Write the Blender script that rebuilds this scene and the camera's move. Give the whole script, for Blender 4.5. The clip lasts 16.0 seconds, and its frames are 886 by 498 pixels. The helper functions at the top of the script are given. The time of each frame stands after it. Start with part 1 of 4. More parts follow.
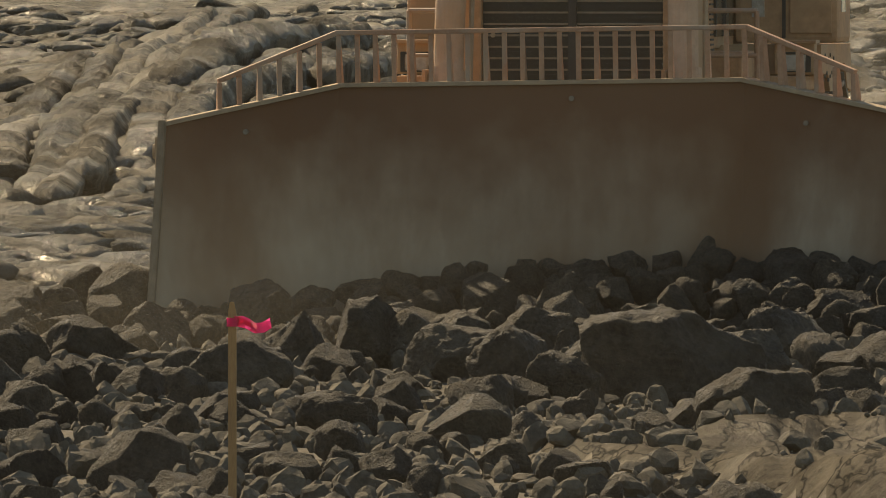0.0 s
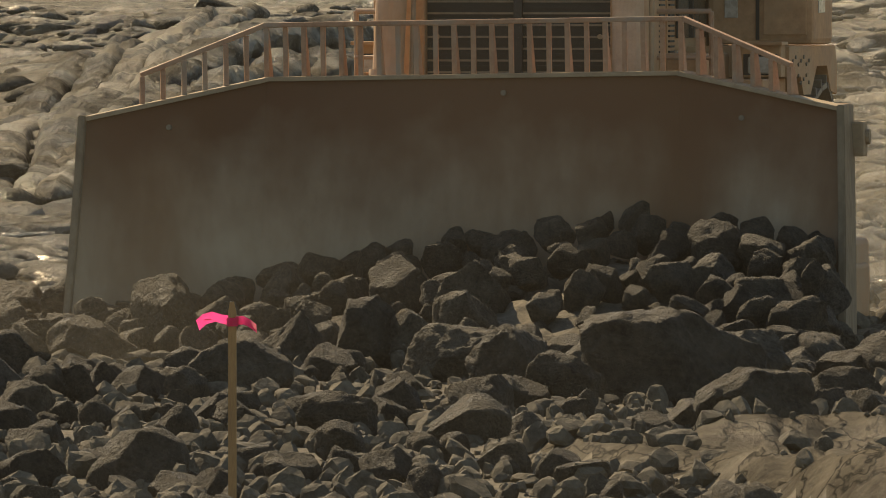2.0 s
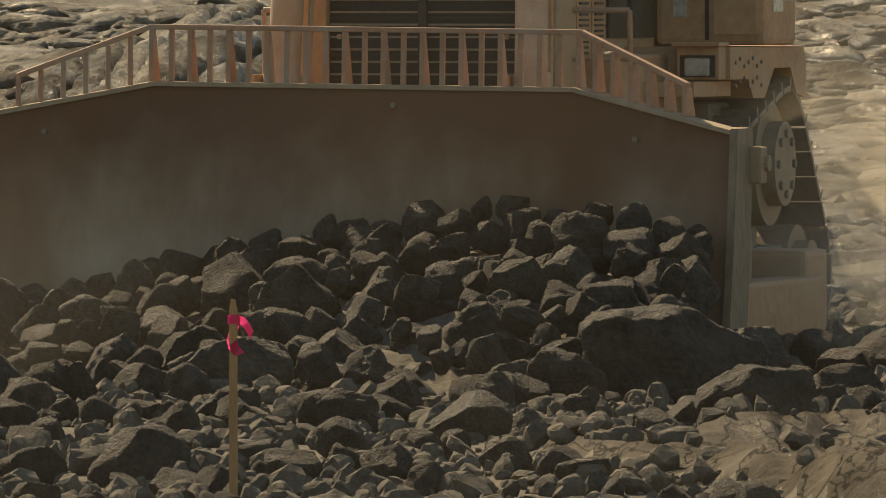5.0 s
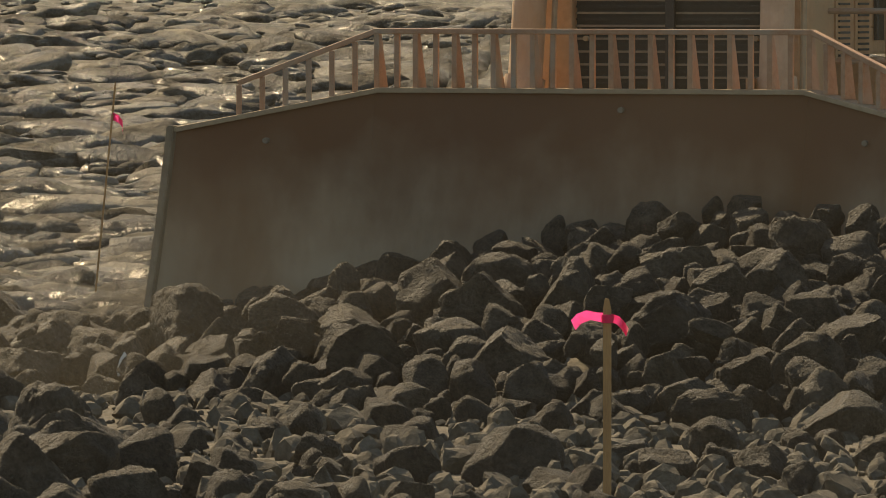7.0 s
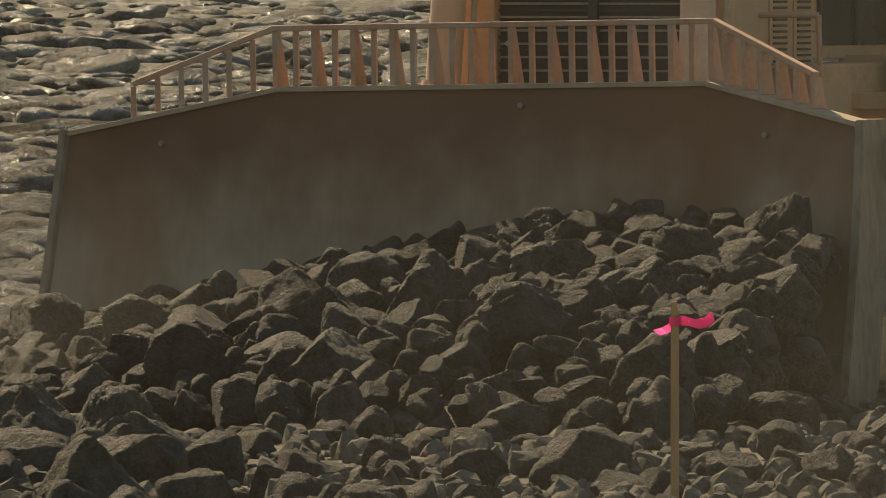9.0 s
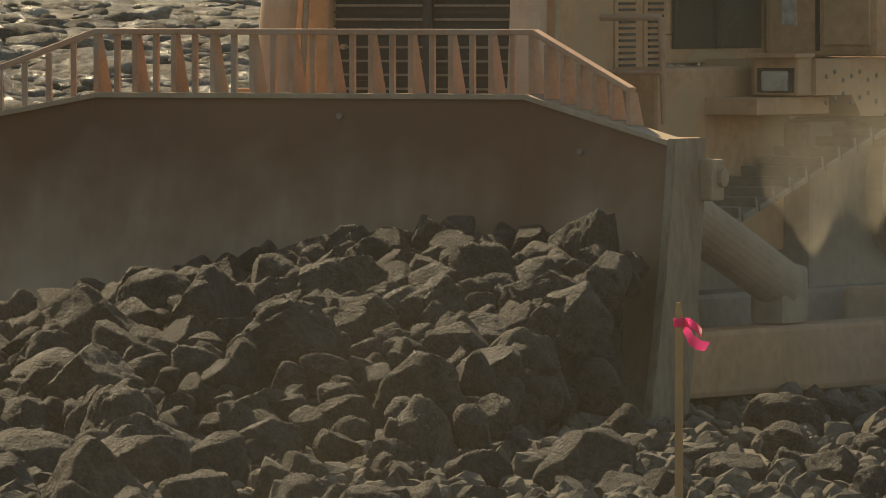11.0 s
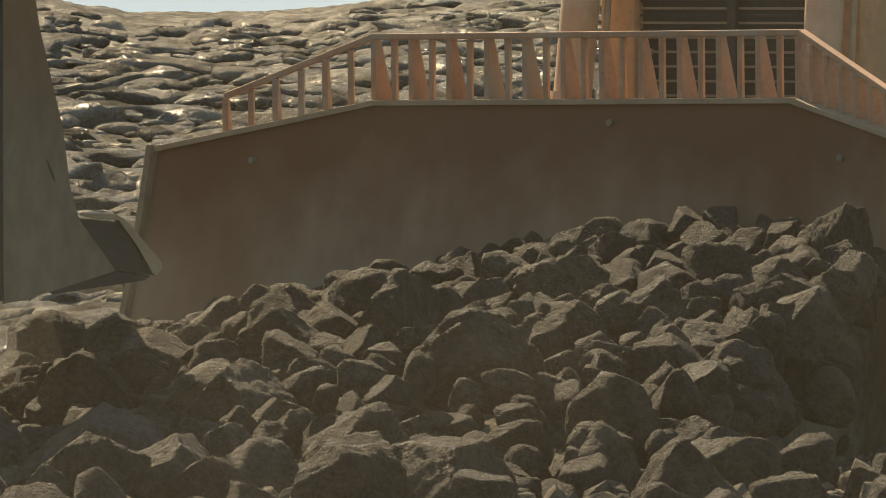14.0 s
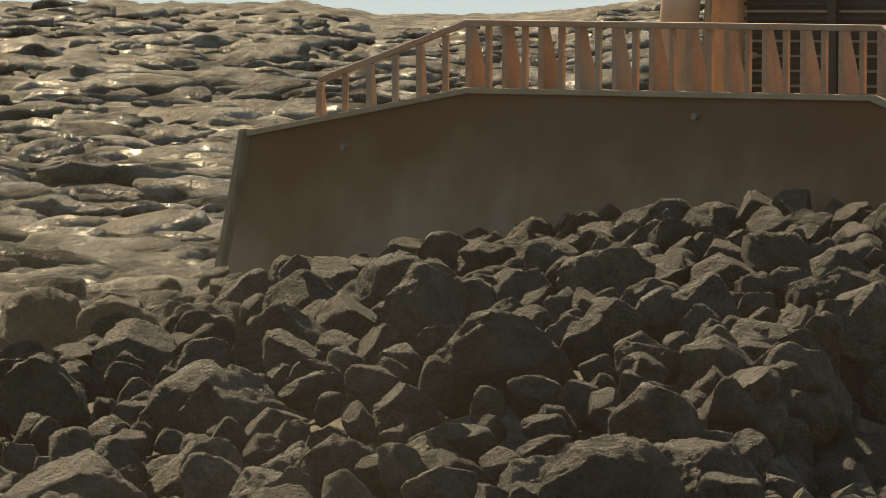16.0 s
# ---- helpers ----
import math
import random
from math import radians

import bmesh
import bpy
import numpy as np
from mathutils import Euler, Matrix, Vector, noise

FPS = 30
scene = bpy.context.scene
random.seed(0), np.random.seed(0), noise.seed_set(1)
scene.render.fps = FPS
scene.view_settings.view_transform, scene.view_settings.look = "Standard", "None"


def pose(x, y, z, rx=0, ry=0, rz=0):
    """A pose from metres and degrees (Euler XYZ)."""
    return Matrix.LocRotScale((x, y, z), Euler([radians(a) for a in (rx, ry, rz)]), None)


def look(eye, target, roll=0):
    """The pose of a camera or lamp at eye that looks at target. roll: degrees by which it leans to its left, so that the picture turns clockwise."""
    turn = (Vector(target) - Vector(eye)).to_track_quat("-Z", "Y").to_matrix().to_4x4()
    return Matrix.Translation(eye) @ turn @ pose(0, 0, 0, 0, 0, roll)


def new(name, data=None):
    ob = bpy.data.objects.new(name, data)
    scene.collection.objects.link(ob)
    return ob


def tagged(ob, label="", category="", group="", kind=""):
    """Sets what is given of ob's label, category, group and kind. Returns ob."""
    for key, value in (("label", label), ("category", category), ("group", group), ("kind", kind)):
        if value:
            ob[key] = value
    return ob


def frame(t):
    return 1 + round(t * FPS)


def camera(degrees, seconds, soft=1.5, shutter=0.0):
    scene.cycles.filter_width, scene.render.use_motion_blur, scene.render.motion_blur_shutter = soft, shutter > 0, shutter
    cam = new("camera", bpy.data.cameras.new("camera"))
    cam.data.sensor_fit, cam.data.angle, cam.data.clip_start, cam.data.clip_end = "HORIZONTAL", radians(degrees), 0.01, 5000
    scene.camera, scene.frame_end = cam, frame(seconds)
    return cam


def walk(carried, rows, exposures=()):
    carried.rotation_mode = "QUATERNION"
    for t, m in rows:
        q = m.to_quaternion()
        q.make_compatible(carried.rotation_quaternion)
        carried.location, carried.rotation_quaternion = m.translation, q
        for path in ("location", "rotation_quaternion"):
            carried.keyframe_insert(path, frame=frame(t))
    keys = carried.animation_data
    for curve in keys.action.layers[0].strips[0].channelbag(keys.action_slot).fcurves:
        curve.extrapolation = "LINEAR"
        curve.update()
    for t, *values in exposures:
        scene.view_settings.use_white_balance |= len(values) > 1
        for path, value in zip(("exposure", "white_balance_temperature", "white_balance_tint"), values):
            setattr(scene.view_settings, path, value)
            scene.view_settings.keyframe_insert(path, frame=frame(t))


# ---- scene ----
# ======================================================== camera
EYE = 2.85
cam = camera(5.0, 16.0, soft=0.95)
TURNS = [(0, 0.000, 0.000), (3, 0.000, -0.003), (5.3, 0.006, -0.019), (5.5, 0.029, -0.022), (5.7, 0.354, -0.029),
         (6, 1.241, -0.035), (6.5, 1.923, -0.029), (7, 2.118, -0.019), (7.5, 2.229, -0.013), (8, 2.363, -0.003),
         (8.5, 2.462, 0.000), (9, 2.500, -0.003), (9.5, 2.500, 0.000), (10.2, 2.494, 0.003), (11.2, 2.551, 0.003),
         (11.8, 2.917, 0.003), (12.3, 3.569, 0.003), (12.5, 3.912, 0.003), (13, 4.946, 0.010), (13.5, 5.566, 0.010),
         (14, 5.857, 0.013), (14.5, 6.188, 0.016), (15, 6.560, 0.016), (15.5, 6.941, 0.016), (16, 7.255, 0.026)]
walk(cam, [(t, pose(0, 0, EYE, 90 - 1.503 + tilt, 0, turn)) for t, turn, tilt in TURNS],
     exposures=[(0, 0.48, 7500, 6), (5.5, 0.52, 7600, 6), (12.5, 0.62, 7400, 4), (14.5, 0.8, 7500, 4), (16, 0.7, 7600, 4)])

# ======================================================== light
SUN_AZ, SUN_EL = 29.0, 41.0     # degrees to the west of the view's north, and above the horizon
world = bpy.data.worlds.new("sky")
scene.world = world
world.use_nodes = True
wn = world.node_tree
sky = wn.nodes.new("ShaderNodeTexSky")
sky.sky_type = "NISHITA"
sky.sun_disc = False
sky.sun_elevation = radians(SUN_EL)
sky.sun_rotation = radians(-SUN_AZ)
sky.air_density, sky.dust_density = 1.0, 0.6
wn.links.new(sky.outputs[0], wn.nodes["Background"].inputs[0])
wn.nodes["Background"].inputs[1].default_value = 0.09
sun = new("sun", bpy.data.lights.new("sun", "SUN"))
sun.data.energy, sun.data.angle, sun.data.color = 5.0, radians(0.6), (1.0, 0.83, 0.62)
sd = Vector((-math.sin(radians(SUN_AZ)) * math.cos(radians(SUN_EL)), math.cos(radians(SUN_AZ)) * math.cos(radians(SUN_EL)), math.sin(radians(SUN_EL))))
sun.matrix_basis = look(sd * 200, (0, 0, 0))


# ======================================================== materials
def rgb(c):
    return (*c, 1.0)


def surface(name, dark, light, rough=(0.6, 0.9), scale=3.0, fine=30.0, bump=0.3, dist=0.02, metal=0.0, spec=0.5, per_object=0.0,
            stretch=(1, 1, 1), contrast=(0.35, 0.65), third=None, third_scale=0.6, third_at=(0.5, 0.62)):
    """A two-scale mottled surface: broad stains, fine grain, relief."""
    m = bpy.data.materials.new(name)
    m.use_nodes = True
    n, l = m.node_tree.nodes, m.node_tree.links
    b = n["Principled BSDF"]
    tc = n.new("ShaderNodeTexCoord")
    mp = n.new("ShaderNodeMapping")
    mp.inputs["Scale"].default_value = stretch
    l.new(tc.outputs["Object"], mp.inputs["Vector"])
    if per_object:
        oi = n.new("ShaderNodeObjectInfo")
        mul = n.new("ShaderNodeMath")
        mul.operation, mul.inputs[1].default_value = "MULTIPLY", 40.0
        l.new(oi.outputs["Random"], mul.inputs[0])
        l.new(mul.outputs[0], mp.inputs["Location"])
    n1 = n.new("ShaderNodeTexNoise")
    n1.inputs["Scale"].default_value, n1.inputs["Detail"].default_value = scale, 6
    n2 = n.new("ShaderNodeTexNoise")
    n2.inputs["Scale"].default_value, n2.inputs["Detail"].default_value = fine, 8
    n2.inputs["Roughness"].default_value = 0.65
    for k in (n1, n2):
        l.new(mp.outputs[0], k.inputs["Vector"])
    mix = n.new("ShaderNodeMath")
    mix.operation = "MULTIPLY_ADD"
    mix.inputs[1].default_value = 0.55
    half = n.new("ShaderNodeMath")
    half.operation, half.inputs[1].default_value = "MULTIPLY", 0.45
    l.new(n2.outputs[0], half.inputs[0])
    l.new(n1.outputs[0], mix.inputs[0])
    l.new(half.outputs[0], mix.inputs[2])
    ramp = n.new("ShaderNodeValToRGB")
    ramp.color_ramp.elements[0].position, ramp.color_ramp.elements[0].color = contrast[0], rgb(dark)
    ramp.color_ramp.elements[1].position, ramp.color_ramp.elements[1].color = contrast[1], rgb(light)
    l.new(mix.outputs[0], ramp.inputs[0])
    colour = ramp.outputs[0]
    if third:
        n3 = n.new("ShaderNodeTexNoise")
        n3.inputs["Scale"].default_value, n3.inputs["Detail"].default_value = third_scale, 5
        l.new(mp.outputs[0], n3.inputs["Vector"])
        r3 = n.new("ShaderNodeMapRange")
        r3.inputs[1].default_value, r3.inputs[2].default_value = third_at
        l.new(n3.outputs[0], r3.inputs[0])
        mc = n.new("ShaderNodeMix")
        mc.data_type = "RGBA"
        l.new(r3.outputs[0], mc.inputs[0])
        l.new(colour, mc.inputs[6])
        mc.inputs[7].default_value = rgb(third)
        colour = mc.outputs[2]
    if per_object:
        hsv = n.new("ShaderNodeHueSaturation")
        mr = n.new("ShaderNodeMapRange")
        mr.inputs[3].default_value, mr.inputs[4].default_value = 1 - per_object, 1 + per_object
        l.new(oi.outputs["Random"], mr.inputs[0])
        l.new(mr.outputs[0], hsv.inputs["Value"])
        l.new(colour, hsv.inputs["Color"])
        colour = hsv.outputs[0]
    l.new(colour, b.inputs["Base Color"])
    rr = n.new("ShaderNodeMapRange")
    rr.inputs[3].default_value, rr.inputs[4].default_value = rough
    rr.inputs[1].default_value, rr.inputs[2].default_value = 0.3, 0.7
    l.new(n1.outputs[0], rr.inputs[0])
    l.new(rr.outputs[0], b.inputs["Roughness"])
    b.inputs["Metallic"].default_value = metal
    b.inputs["Specular IOR Level"].default_value = spec
    bp = n.new("ShaderNodeBump")
    bp.inputs["Strength"].default_value, bp.inputs["Distance"].default_value = bump, dist
    l.new(n2.outputs[0], bp.inputs["Height"])
    l.new(bp.outputs[0], b.inputs["Normal"])
    return m


MAT_LAVA = surface("lava_crust", (0.028, 0.025, 0.02), (0.14, 0.124, 0.097), scale=1.6, fine=7.0, bump=1.0, dist=0.15,
                   stretch=(1, 0.6, 1), third=(0.165, 0.146, 0.113), third_scale=0.4, contrast=(0.36, 0.64))
MAT_ROCK = surface("basalt_rock", (0.034, 0.0295, 0.023), (0.135, 0.116, 0.088), rough=(0.6, 0.92), scale=1.9, fine=9.0, bump=1.0, dist=0.1, spec=0.15, per_object=0.3)
MAT_RUBBLE = surface("basalt_rubble", (0.042, 0.037, 0.028), (0.19, 0.162, 0.118), rough=(0.75, 0.95), scale=2.0, fine=12.0, bump=0.8, dist=0.05, spec=0.1)
def matt_with_glints(m, lo, hi, rough):
    """Dull crust with a thin, patchy glassy skin."""
    n, l = m.node_tree.nodes, m.node_tree.links
    b = n["Principled BSDF"]
    colour = b.inputs["Base Color"].links[0].from_socket
    normal = b.inputs["Normal"].links[0].from_socket
    d, g, mix, no, mr, tc = (n.new(k) for k in ("ShaderNodeBsdfDiffuse", "ShaderNodeBsdfGlossy", "ShaderNodeMixShader", "ShaderNodeTexNoise", "ShaderNodeMapRange", "ShaderNodeTexCoord"))
    l.new(colour, d.inputs["Color"])
    l.new(normal, d.inputs["Normal"])
    l.new(normal, g.inputs["Normal"])
    g.inputs["Color"].default_value, g.inputs["Roughness"].default_value = (0.75, 0.72, 0.66, 1), rough
    no.inputs["Scale"].default_value, no.inputs["Detail"].default_value = 0.8, 5
    l.new(tc.outputs["Object"], no.inputs["Vector"])
    l.new(no.outputs[0], mr.inputs[0])
    mr.inputs[1].default_value, mr.inputs[2].default_value = 0.4, 0.65
    mr.inputs[3].default_value, mr.inputs[4].default_value = lo, hi
    l.new(mr.outputs[0], mix.inputs[0])
    l.new(d.outputs[0], mix.inputs[1])
    l.new(g.outputs[0], mix.inputs[2])
    l.new(mix.outputs[0], n["Material Output"].inputs[0])


MAT_BLADE = surface("worn_blade_steel", (0.275, 0.196, 0.122), (0.375, 0.283, 0.186), rough=(0.6, 0.9), scale=1.2, fine=6.0, bump=0.1, dist=0.01,
                    spec=0.2, stretch=(1, 1, 0.22), contrast=(0.4, 0.6), third=(0.2, 0.11, 0.055), third_scale=0.9, third_at=(0.45, 0.7))


def rust_band(m, z0, z1, colour):
    """Rust that the stone has not scoured off, above a ragged line on the blade."""
    n, l = m.node_tree.nodes, m.node_tree.links
    b = n["Principled BSDF"]
    old = b.inputs["Base Color"].links[0].from_socket
    tc, sep, no, add, mr, mx = (n.new(k) for k in ("ShaderNodeTexCoord", "ShaderNodeSeparateXYZ", "ShaderNodeTexNoise", "ShaderNodeMath", "ShaderNodeMapRange", "ShaderNodeMix"))
    no.inputs["Scale"].default_value, no.inputs["Detail"].default_value = 2.2, 9
    add.operation = "ADD"
    l.new(tc.outputs["Object"], sep.inputs[0])
    l.new(tc.outputs["Object"], no.inputs["Vector"])
    l.new(sep.outputs[2], add.inputs[0])
    l.new(no.outputs[0], add.inputs[1])
    l.new(add.outputs[0], mr.inputs[0])
    mr.inputs[1].default_value, mr.inputs[2].default_value = z0 + 0.5, z1 + 0.5
    mr.inputs[4].default_value = 0.95
    mx.data_type = "RGBA"
    l.new(mr.outputs[0], mx.inputs[0])
    l.new(old, mx.inputs[6])
    mx.inputs[7].default_value = rgb(colour)
    l.new(mx.outputs[2], b.inputs["Base Color"])


matt_with_glints(MAT_LAVA, 0.01, 0.13, 0.22)
_n, _l = MAT_LAVA.node_tree.nodes, MAT_LAVA.node_tree.links
_g, _r, _h = _n.new("ShaderNodeNewGeometry"), _n.new("ShaderNodeMapRange"), _n.new("ShaderNodeHueSaturation")
_d = _n["Diffuse BSDF"].inputs["Color"]
_r.inputs[3].default_value, _r.inputs[4].default_value = 0.65, 1.5
_l.new(_g.outputs["Random Per Island"], _r.inputs[0])
_l.new(_r.outputs[0], _h.inputs["Value"])
_l.new(_d.links[0].from_socket, _h.inputs["Color"])
_l.new(_h.outputs[0], _d)
rust_band(MAT_BLADE, 0.85, 1.85, (0.135, 0.061, 0.028))
MAT_POLISHED = surface("scoured_grey_steel", (0.155, 0.113, 0.069), (0.262, 0.2, 0.128), rough=(0.55, 0.85), scale=2.0, fine=14.0, bump=0.12, dist=0.008, spec=0.25,
                       stretch=(1, 1, 0.4), contrast=(0.4, 0.6))
MAT_SCUFFED = surface("scuffed_grey_and_ochre_steel", (0.15, 0.118, 0.08), (0.235, 0.188, 0.13), rough=(0.55, 0.85), scale=1.6, fine=12.0, bump=0.15, dist=0.008, spec=0.25,
                      stretch=(1, 1, 0.4), contrast=(0.38, 0.62))
rust_band(MAT_SCUFFED, 0.6, 2.0, (0.2, 0.105, 0.045))
MAT_PAINT = surface("dusty_ochre_paint", spec=0.25, dark=(0.34, 0.185, 0.09), light=(0.56, 0.33, 0.17), rough=(0.55, 0.85), scale=1.5, fine=12.0, bump=0.08, dist=0.008, third=(0.42, 0.27, 0.145), third_scale=1.1)
MAT_TAN = surface("dusty_tan_paint", (0.42, 0.285, 0.18), (0.6, 0.43, 0.29), spec=0.2, rough=(0.6, 0.9), scale=1.4, fine=11.0, bump=0.08, dist=0.008, third=(0.46, 0.27, 0.14), third_scale=0.9)
MAT_RAIL = surface("faded_orange_rail", (0.31, 0.165, 0.092), (0.47, 0.285, 0.175), spec=0.3, rough=(0.5, 0.8), scale=3.0, fine=25.0, bump=0.1, dist=0.005, third=(0.33, 0.26, 0.19), third_scale=2.0)
# black metal; also paints the shade in and under the second blade
MAT_DARK = surface("black_metal_and_painted_shade", (0.015, 0.014, 0.013), (0.04, 0.036, 0.03), rough=(0.4, 0.7), scale=3.0, fine=20.0, bump=0.1, dist=0.005, metal=0.3)
MAT_TRACK = surface("dusty_track_steel", (0.15, 0.12, 0.085), (0.28, 0.23, 0.165), rough=(0.6, 0.9), scale=2.5, fine=18.0, bump=0.2, dist=0.01, metal=0.2)
MAT_DUSTY = surface("dust_coated_steel", (0.26, 0.19, 0.12), (0.4, 0.305, 0.195), spec=0.15, rough=(0.7, 0.95), scale=1.8, fine=15.0, bump=0.12, dist=0.01)
MAT_GLASS = surface("dusty_cab_glass", (0.02, 0.028, 0.024), (0.035, 0.045, 0.038), rough=(0.12, 0.3), scale=1.0, fine=8.0, bump=0.0, spec=0.6)
MAT_WOOD = surface("pale_lath_wood", (0.24, 0.13, 0.045), (0.42, 0.25, 0.1), rough=(0.6, 0.85), scale=4.0, fine=40.0, bump=0.15, dist=0.003, stretch=(4, 4, 0.4))
MAT_LAMP = surface("dirty_lamp_glass", (0.36, 0.31, 0.24), (0.52, 0.46, 0.37), rough=(0.2, 0.4), scale=5.0, fine=20.0, bump=0.02)
MAT_PINK = surface("fluorescent_pink_tape", (0.9, 0.03, 0.2), (0.98, 0.06, 0.32), rough=(0.4, 0.55), scale=20.0, fine=60.0, bump=0.05, dist=0.002)
_n, _l = MAT_PINK.node_tree.nodes, MAT_PINK.node_tree.links
_t, _m = _n.new("ShaderNodeBsdfTranslucent"), _n.new("ShaderNodeMixShader")
_t.inputs[0].default_value, _m.inputs[0].default_value = (1.0, 0.1, 0.42, 1), 0.78
_l.new(_n["Principled BSDF"].outputs[0], _m.inputs[1])
_l.new(_t.outputs[0], _m.inputs[2])
_l.new(_m.outputs[0], _n["Material Output"].inputs[0])

# old crust in cracked plates
MAT_SLAB = surface("cracked_crust", (0.035, 0.03, 0.023), (0.135, 0.117, 0.089), rough=(0.45, 0.9), scale=1.4, fine=7.0, bump=0.9, dist=0.06, spec=0.3)
_n, _l = MAT_SLAB.node_tree.nodes, MAT_SLAB.node_tree.links
_b = _n["Principled BSDF"]
_tc, _mp, _no, _ad, _v, _r, _x = (_n.new(k) for k in ("ShaderNodeTexCoord", "ShaderNodeMapping", "ShaderNodeTexNoise", "ShaderNodeVectorMath", "ShaderNodeTexVoronoi", "ShaderNodeMapRange", "ShaderNodeMix"))
_v.feature, _v.inputs["Scale"].default_value = "DISTANCE_TO_EDGE", 1.0
_mp.inputs["Scale"].default_value = (3.2, 1.1, 3.0)
_no.inputs["Scale"].default_value, _ad.operation = 2.5, "ADD"
_l.new(_tc.outputs["Object"], _mp.inputs[0])
_l.new(_mp.outputs[0], _no.inputs["Vector"])
_l.new(_mp.outputs[0], _ad.inputs[0])
_l.new(_no.outputs["Color"], _ad.inputs[1])
_l.new(_ad.outputs[0], _v.inputs["Vector"])
_l.new(_v.outputs["Distance"], _r.inputs[0])
_r.inputs[1].default_value, _r.inputs[2].default_value = 0.0, 0.06
_x.data_type = "RGBA"
_old = _b.inputs["Base Color"].links[0].from_socket
_l.new(_r.outputs[0], _x.inputs[0])
_x.inputs[6].default_value = (0.012, 0.011, 0.009, 1)
_l.new(_old, _x.inputs[7])
_l.new(_x.outputs[2], _b.inputs["Base Color"])
matt_with_glints(MAT_SLAB, 0.006, 0.04, 0.25)


# ======================================================== mesh helpers
def part(name, bm, material, parent=None, label="", smooth=False, m=None):
    me = bpy.data.meshes.new(name)
    bm.normal_update()
    bm.to_mesh(me)
    bm.free()
    me.materials.append(material)
    if smooth:
        for p in me.polygons:
            p.use_smooth = True
    ob = new(name, me)
    if parent:
        ob.parent = parent
    if m is not None:
        ob.matrix_basis = m
    if label:
        ob["label"] = label
    return ob


def box(bm, x0, x1, y0, y1, z0, z1, bevel=0.0, m=None):
    r = bmesh.ops.create_cube(bm, size=1.0)
    vs = r["verts"]
    bmesh.ops.scale(bm, vec=(x1 - x0, y1 - y0, z1 - z0), verts=vs)
    bmesh.ops.translate(bm, vec=((x0 + x1) / 2, (y0 + y1) / 2, (z0 + z1) / 2), verts=vs)
    if bevel:
        es = list({e for v in vs for e in v.link_edges})
        q = bmesh.ops.bevel(bm, geom=es, offset=bevel, segments=2, affect="EDGES", profile=0.6)
        vs = list({v for fc in q["faces"] for v in fc.verts} | {v for v in vs if v.is_valid})
    if m is not None:
        bmesh.ops.transform(bm, matrix=m, verts=vs)
    return bm


def tube(bm, a, b, r0, r1=None, n=16):
    a, b = Vector(a), Vector(b)
    d = b - a
    m = Matrix.Translation((a + b) / 2) @ d.to_track_quat("Z", "Y").to_matrix().to_4x4()
    bmesh.ops.create_cone(bm, cap_ends=True, segments=n, radius1=r0, radius2=r0 if r1 is None else r1, depth=d.length, matrix=m)
    return bm


def prism(bm, outline, axis, a, b):
    """A slab of the outline (pairs), from a to b along axis 'x' or 'y'."""
    def put(u, w, s):
        return (s, u, w) if axis == "x" else (u, s, w)
    lo = [bm.verts.new(put(u, w, a)) for u, w in outline]
    hi = [bm.verts.new(put(u, w, b)) for u, w in outline]
    k = len(outline)
    bm.faces.new(lo[::-1])
    bm.faces.new(hi)
    for i in range(k):
        bm.faces.new((lo[i], lo[(i + 1) % k], hi[(i + 1) % k], hi[i]))
    bmesh.ops.recalc_face_normals(bm, faces=bm.faces[:])
    return bm


def B():
    return bmesh.new()


# ======================================================== relief of the land
def hash2(i, j, s):
    v = np.sin(i * 127.1 + j * 311.7 + s * 74.7) * 43758.5453
    return v - np.floor(v)


def value_noise(x, y, s=0):
    xi, yi = np.floor(x), np.floor(y)
    fx, fy = x - xi, y - yi
    fx, fy = fx * fx * (3 - 2 * fx), fy * fy * (3 - 2 * fy)
    a, b = hash2(xi, yi, s), hash2(xi + 1, yi, s)
    c, d = hash2(xi, yi + 1, s), hash2(xi + 1, yi + 1, s)
    return (a * (1 - fx) + b * fx) * (1 - fy) + (c * (1 - fx) + d * fx) * fy


def fbm(x, y, s=0, octaves=4):
    v, amp, tot = 0, 1.0, 0
    for o in range(octaves):
        v = v + amp * value_noise(x, y, s + o * 13)
        tot += amp
        x, y, amp = x * 2.03 + 7.1, y * 2.03 + 3.7, amp * 0.5
    return v / tot


def lobes(x, y, s):
    """Domed toes of lava, highest in the middle of each cell: 0..1."""
    xi, yi = np.floor(x), np.floor(y)
    best = np.zeros_like(x)
    for i in (-1, 0, 1):
        for j in (-1, 0, 1):
            cx = xi + i + 0.1 + 0.8 * hash2(xi + i, yi + j, s)
            cy = yi + j + 0.1 + 0.8 * hash2(xi + i, yi + j, s + 5)
            r = 0.5 + 0.42 * hash2(xi + i, yi + j, s + 9)
            hgt = 0.35 + 0.65 * hash2(xi + i, yi + j, s + 17)
            # a blunt toe to the south, a long back to the north
            dy = np.where(y < cy, (y - cy) / 0.13, (y - cy) / 1.1)
            d2 = ((x - cx) ** 2 + dy ** 2) / (r * r)
            best = np.maximum(best, hgt * np.clip(1 - d2, 0, 1) ** 0.5)
    return best


def smooth(v, a, b):
    t = np.clip((v - a) / (b - a), 0, 1)
    return t * t * (3 - 2 * t)


F = 17956.0     # sets bearing: P = 784 + F * x / y


def edge(P):
    """How far out the worked ground ends, by bearing."""
    return np.interp(P, [-2400, -1500, -600, 1600], [68, 70, 83, 88])


